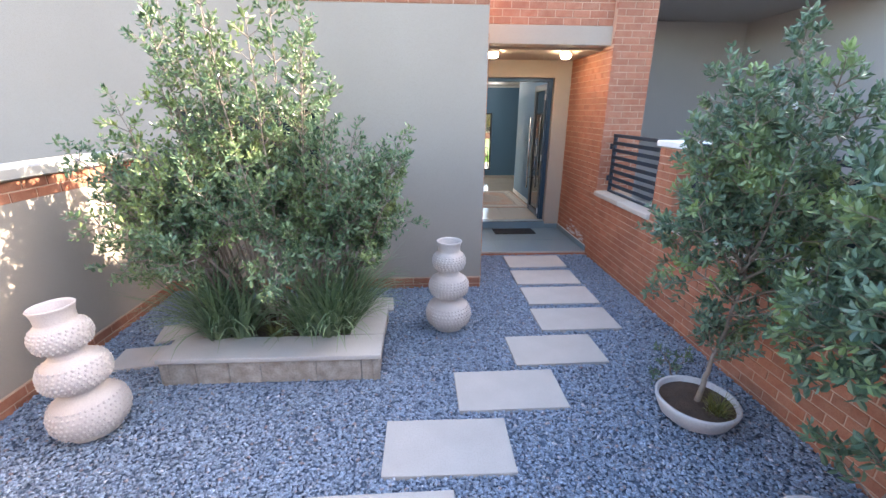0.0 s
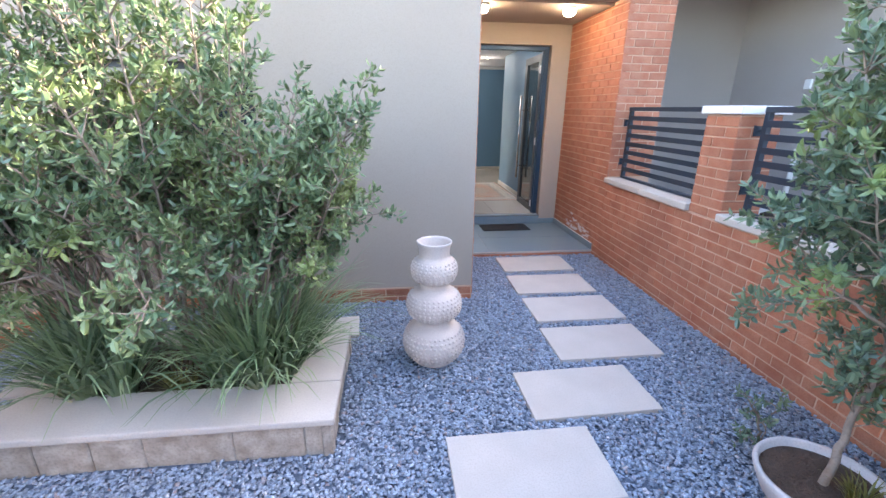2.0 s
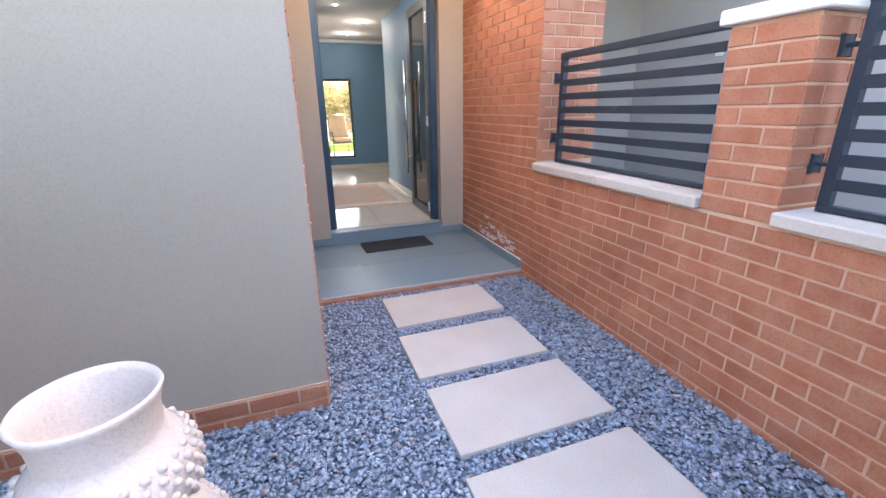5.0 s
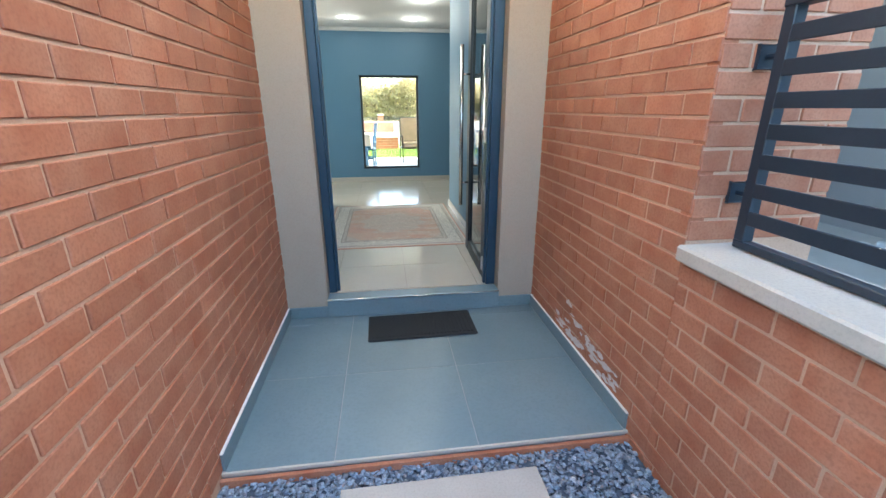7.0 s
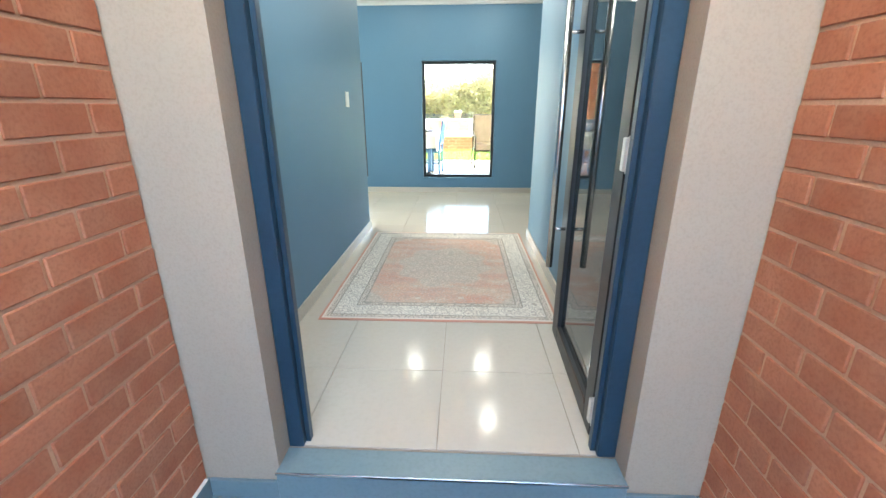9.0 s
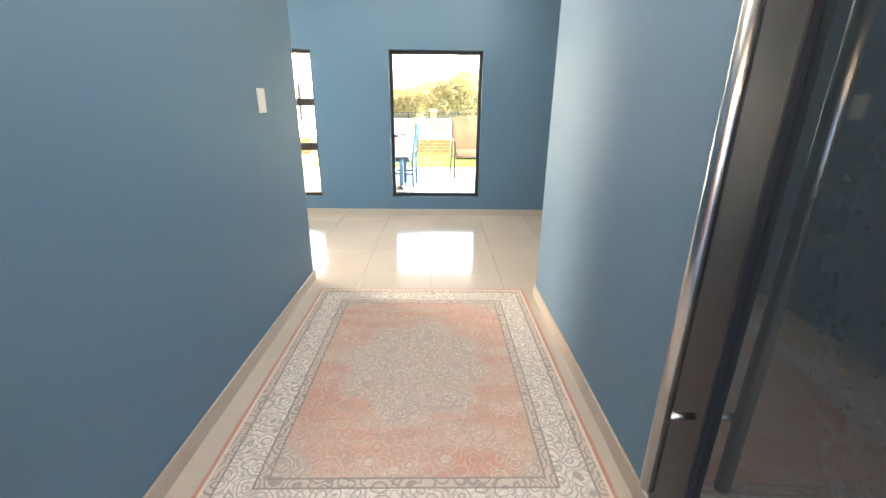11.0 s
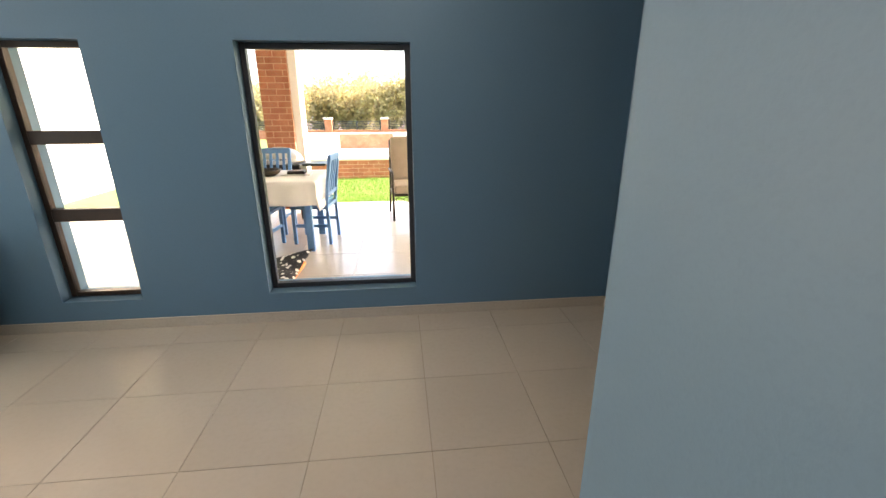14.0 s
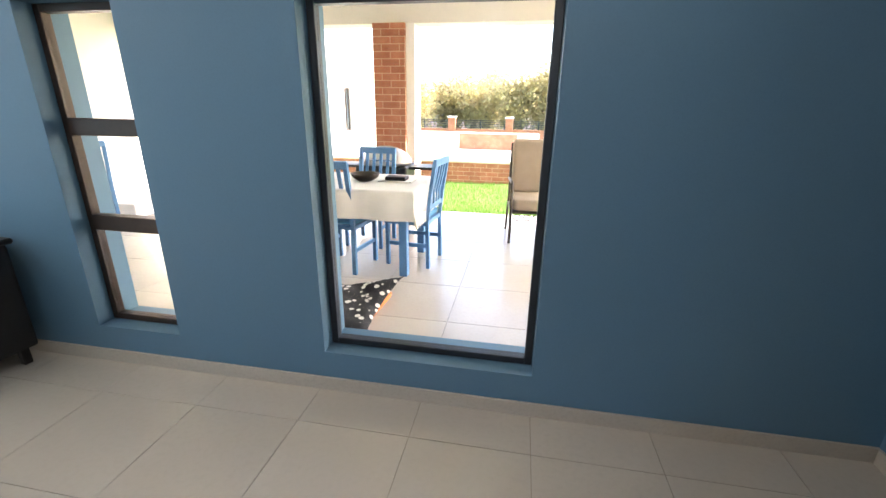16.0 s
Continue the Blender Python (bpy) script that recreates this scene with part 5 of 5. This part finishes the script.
for x in (-0.22, 0.22):
    for y in (-0.17, 0.17):
        part("leg", tube([(x * 1.15, y, 0), (x, y, 0.6)], 0.014, 8), M_BLACK, gr)
part("lower_shelf", box((-0.25, -0.19, 0.2), (0.25, 0.19, 0.225), 0.004), M_BLACK, gr)
gc = thing("gas_bottle", (-1.14, 8.05, 0.222), "small orange gas bottle under the grill", "gas bottle")
part("bottle", lathe([(0, 0), (0.11, 0.0), (0.13, 0.03), (0.13, 0.17), (0.09, 0.23), (0.03, 0.25), (0.03, 0.29), (0, 0.29)], 24), M_ORANGE, gc, smooth=True)

ac = thing("patio_armchair", (0.54, 7.93, -0.004), "dark metal patio armchair with thick beige cushions", "armchair", turn=6)
for x in (-0.27, 0.27):
    part("leg", tube([(x, -0.27, 0), (x, -0.27, 0.6), (x, -0.2, 0.635), (x, 0.22, 0.62)], 0.016, 8), M_DARKMETAL, ac, smooth=True)
    part("back_post", tube([(x, 0.3, 0), (x * 0.95, 0.24, 0.4), (x * 0.9, 0.34, 1.0)], 0.015, 8), M_DARKMETAL, ac, smooth=True)
part("seat_frame", box((-0.27, -0.27, 0.32), (0.27, 0.25, 0.35), 0.006), M_DARKMETAL, ac)
bm = bmesh.new()
for k in range(5):
    x = -0.2 + k * 0.1
    add_tube(bm, [(x + 0.04 * math.cos(t * math.tau / 10), -0.272, 0.28 + 0.03 * math.sin(t * math.tau / 10)) for t in range(11)], 0.006, 5)
part("scroll_apron", bm, M_DARKMETAL, ac)
part("seat_cushion", box((-0.25, -0.28, 0.352), (0.25, 0.24, 0.47), 0.045, seg=4), M_BEIGE, ac, smooth=True)
bm = box((-0.24, -0.06, 0.0), (0.24, 0.06, 0.6), 0.05, seg=4)
bmesh.ops.transform(bm, matrix=pose(0, 0.235, 0.45, -9), verts=bm.verts)
part("back_cushion", bm, M_BEIGE, ac, "tufted beige back cushion", smooth=True)


def paw_material():
    m, nt, b = material("paw_print_fabric", 0.9)
    tc = nt.nodes.new("ShaderNodeTexCoord")
    v = nt.nodes.new("ShaderNodeTexVoronoi")
    v.inputs["Scale"].default_value = 17
    nt.links.new(tc.outputs["Object"], v.inputs["Vector"])
    nt.links.new(mixed(nt, ramp(nt, v.outputs["Distance"], 0.34, 0.30), (0.02, 0.02, 0.024), (0.6, 0.58, 0.55)), b.inputs["Base Color"])
    bump(nt, b, noise_of(nt, 200, 2), 0.4, 0.003)
    return m


bed = thing("dog_cushion", (-0.87, 5.80, -0.004), "black spotted dog cushion with an orange underside on the patio", "cushion", turn=-3)
bm = bmesh.new()
bmesh.ops.create_grid(bm, x_segments=26, y_segments=26, size=1.0)
for v in bm.verts:
    x, y = v.co.x, v.co.y
    p = (1 - x ** 4) * (1 - y ** 4)
    v.co = Vector((x * 0.40 * (0.84 + 0.16 * y * y), y * 0.38 * (0.84 + 0.16 * x * x), 0.03 + 0.05 * p ** 0.5 + 0.02 * noise.noise(v.co * 3) + (0.10 * max(0, x + y - 0.9))))
part("top_cover", bm, paw_material(), bed, smooth=True)
bm = box((-0.325, -0.31, 0), (0.325, 0.31, 0.036), 0.015, seg=2)
part("underside", bm, M_ORANGE, bed)

# garden walls
gp = structure("wall_garden_planter", box((-6.0, 11.406, -0.3), (0.33, 13.2, 0.36)), M_MORTAR, "low brick retaining wall of the garden terrace", "wall")
structure("garden_planter_coping", box((-6.02, 11.38, 0.362), (0.36, 13.5, 0.42), 0.008), M_WHITE, "white coping on the garden wall", "coping")
structure("wall_terrace", box((-2.6, 13.5, -0.3), (0.75, 13.75, 0.80), 0.01), M_WHITE, "white rendered terrace wall", "wall")
tp = structure("wall_terrace_panel", box((-1.1, 13.47, 0.32), (0.25, 13.498, 0.78)), M_BRICK_FAR, "brick panel in the terrace wall", "wall")
fw_ = structure("wall_fence_base", box((-20, 24.0, -0.3), (20, 24.2, 0.38)), M_BRICK_FAR, "low brick base of the garden fence", "wall")
for k in range(-5, 6):
    p = thing("fence_pier", (-0.27 + k * 2.72, 24.1, 0.38), "short brick fence pier with a white cap", "pier", "garden fence piers")
    part("shaft", box((-0.17, -0.17, -0.5), (0.17, 0.17, 0.5), 0.006), M_BRICK_FAR, p)
    part("cap", box((-0.2, -0.2, 0.5), (0.2, 0.2, 0.57), 0.01), M_WHITE, p)
    f = thing("garden_fence", (-0.27 + k * 2.72 + 0.18, 24.1, 0.38), "dark steel fence panel with thin horizontal slats", "fence", "garden fence panels")
    for j in range(5):
        part("slat", box((0, -0.01, 0.06 + j * 0.08), (2.36, 0.01, 0.085 + j * 0.08)), M_RAIL, f)
    for x in (0.03, 1.18, 2.33):
        part("post", box((x - 0.02, -0.02, -0.2), (x + 0.02, 0.02, 0.44)), M_RAIL, f)


def far_tree(at, h, w, seed):
    rng = random.Random(seed)
    t = thing("garden_tree", at, "bushy olive-yellow tree behind the garden fence", "tree", "trees behind the fence")
    bm = bmesh.new()
    vs, fs = [], []
    for k in range(9):
        a, r = rng.uniform(0, math.tau), rng.uniform(0.2, 1.0)
        tip = Vector((math.cos(a) * w * 0.5 * r, math.sin(a) * w * 0.5 * r, h * rng.uniform(0.55, 1.0)))
        mid = tip * 0.5 + Vector((rng.uniform(-0.2, 0.2), 0, 0.3))
        add_tube(bm, [(0, 0, 0), mid[:], tip[:]], [0.09, 0.05, 0.012], 6)
        for q in range(420):
            u = rng.uniform(-0.5, 1.05)
            c = (mid * (1 - u) + tip * u) if u > 0 else mid * (1 + u * 1.4)
            g = Vector((rng.gauss(0, 1), rng.gauss(0, 1), rng.gauss(0, 0.8))) * w * 0.12
            d = Vector((rng.uniform(-1, 1), rng.uniform(-1, 1), rng.uniform(-0.6, 1))).normalized()
            add_leaf(vs, fs, c + g, d, d.orthogonal().normalized(), 0.20, 0.10)
    part("trunk", bm, M_BARK, t)
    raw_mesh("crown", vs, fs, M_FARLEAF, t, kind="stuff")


rt = random.Random(77)
for k in range(20):
    far_tree((-14 + k * 1.4 + rt.uniform(-0.4, 0.4), 28 + rt.uniform(-1.5, 2.5), -0.1), rt.uniform(2.6, 3.9), rt.uniform(2.6, 3.6), 100 + k)

# ---- efflorescence on the porch bricks ----
rs = random.Random(5)
for k in range(46):
    spread = rs.random()
    y, z = -0.58 - spread * 0.72, -0.03 + rs.random() ** 1.4 * (0.24 - 0.16 * spread)
    w, h = rs.uniform(0.02, 0.075), rs.uniform(0.006, 0.026)
    bm = bmesh.new()
    n = 15
    ring = [bm.verts.new((0, math.cos(j / n * math.tau) * w * rs.uniform(0.35, 1), math.sin(j / n * math.tau) * h * rs.uniform(0.35, 1))) for j in range(n)]
    bm.faces.new(ring)
    bmesh.ops.reverse_faces(bm, faces=bm.faces)
    st_ = part("salt_stain", bm, M_STAIN, wall_pr)
    st_.matrix_local = pose(PR - 0.0032 - 0.00012 * k, y, z, 0, 0, 0)

# ---- bricks ----
brick_face(wall_pl, (PL, FY + 0.003), (0, 1, 0), 2.462, -0.134, 2.6, lambda s, z: z < 1.75, shift=0.05, proud=0.0058)
brick_face(wall_pr, (PR + 0.004, -0.094), (0, -1, 0), 1.446, -0.30, 2.6, lambda s, z: z < 2.3, shift=0.11, proud=0.0058)
brick_face(wall_pr, (PR + 0.004, -1.54), (1, 0, 0), 0.514, 0.80, 3.29, lambda s, z: z < 2.4, shift=0.0, proud=0.0058)
brick_face(wall_low, (PR + 0.004, -1.542), (0, -1, 0), 5.058, -0.30, 0.725, lambda s, z: s < 3.8 and z > -0.2, shift=0.05, proud=0.0058)
brick_face(pier, (PR + 0.004, -2.975), (0, -1, 0), 0.33, 0.735, 1.495, lambda s, z: True, proud=0.0058)
brick_face(pier, (PR + 0.004, -3.305), (1, 0, 0), 0.324, 0.735, 1.495, lambda s, z: True, shift=0.11, proud=0.0058)
brick_face(wall_over, (PL + 0.004, -1.45), (1, 0, 0), 1.73, 2.856, 3.29, lambda s, z: z < 3.3, proud=0.0058)
brick_face(front_top, (-5.4, FY + 0.006), (1, 0, 0), 4.53, 2.826, 3.29, lambda s, z: z < 3.1, proud=0.0058)
brick_face(front_base, (-4.405, FY - 0.012), (1, 0, 0), 3.53, -0.205, -0.05, lambda s, z: True, proud=0.0058)
brick_face(left_base, (-4.408, FY - 4.02), (0, 1, 0), 4.0, -0.205, -0.05, lambda s, z: True, proud=0.0058)
brick_face(left_top, (-4.426, FY - 4.01), (0, 1, 0), 4.0, 1.192, 1.346, lambda s, z: True, proud=0.0058)
brick_face(col, (-1.455, 8.52), (1, 0, 0), 0.39, -0.01, 2.285, lambda s, z: True, proud=0.0058)
brick_face(gp, (-4.0, 11.406), (1, 0, 0), 4.33, -0.05, 0.36, lambda s, z: True, proud=0.0058)
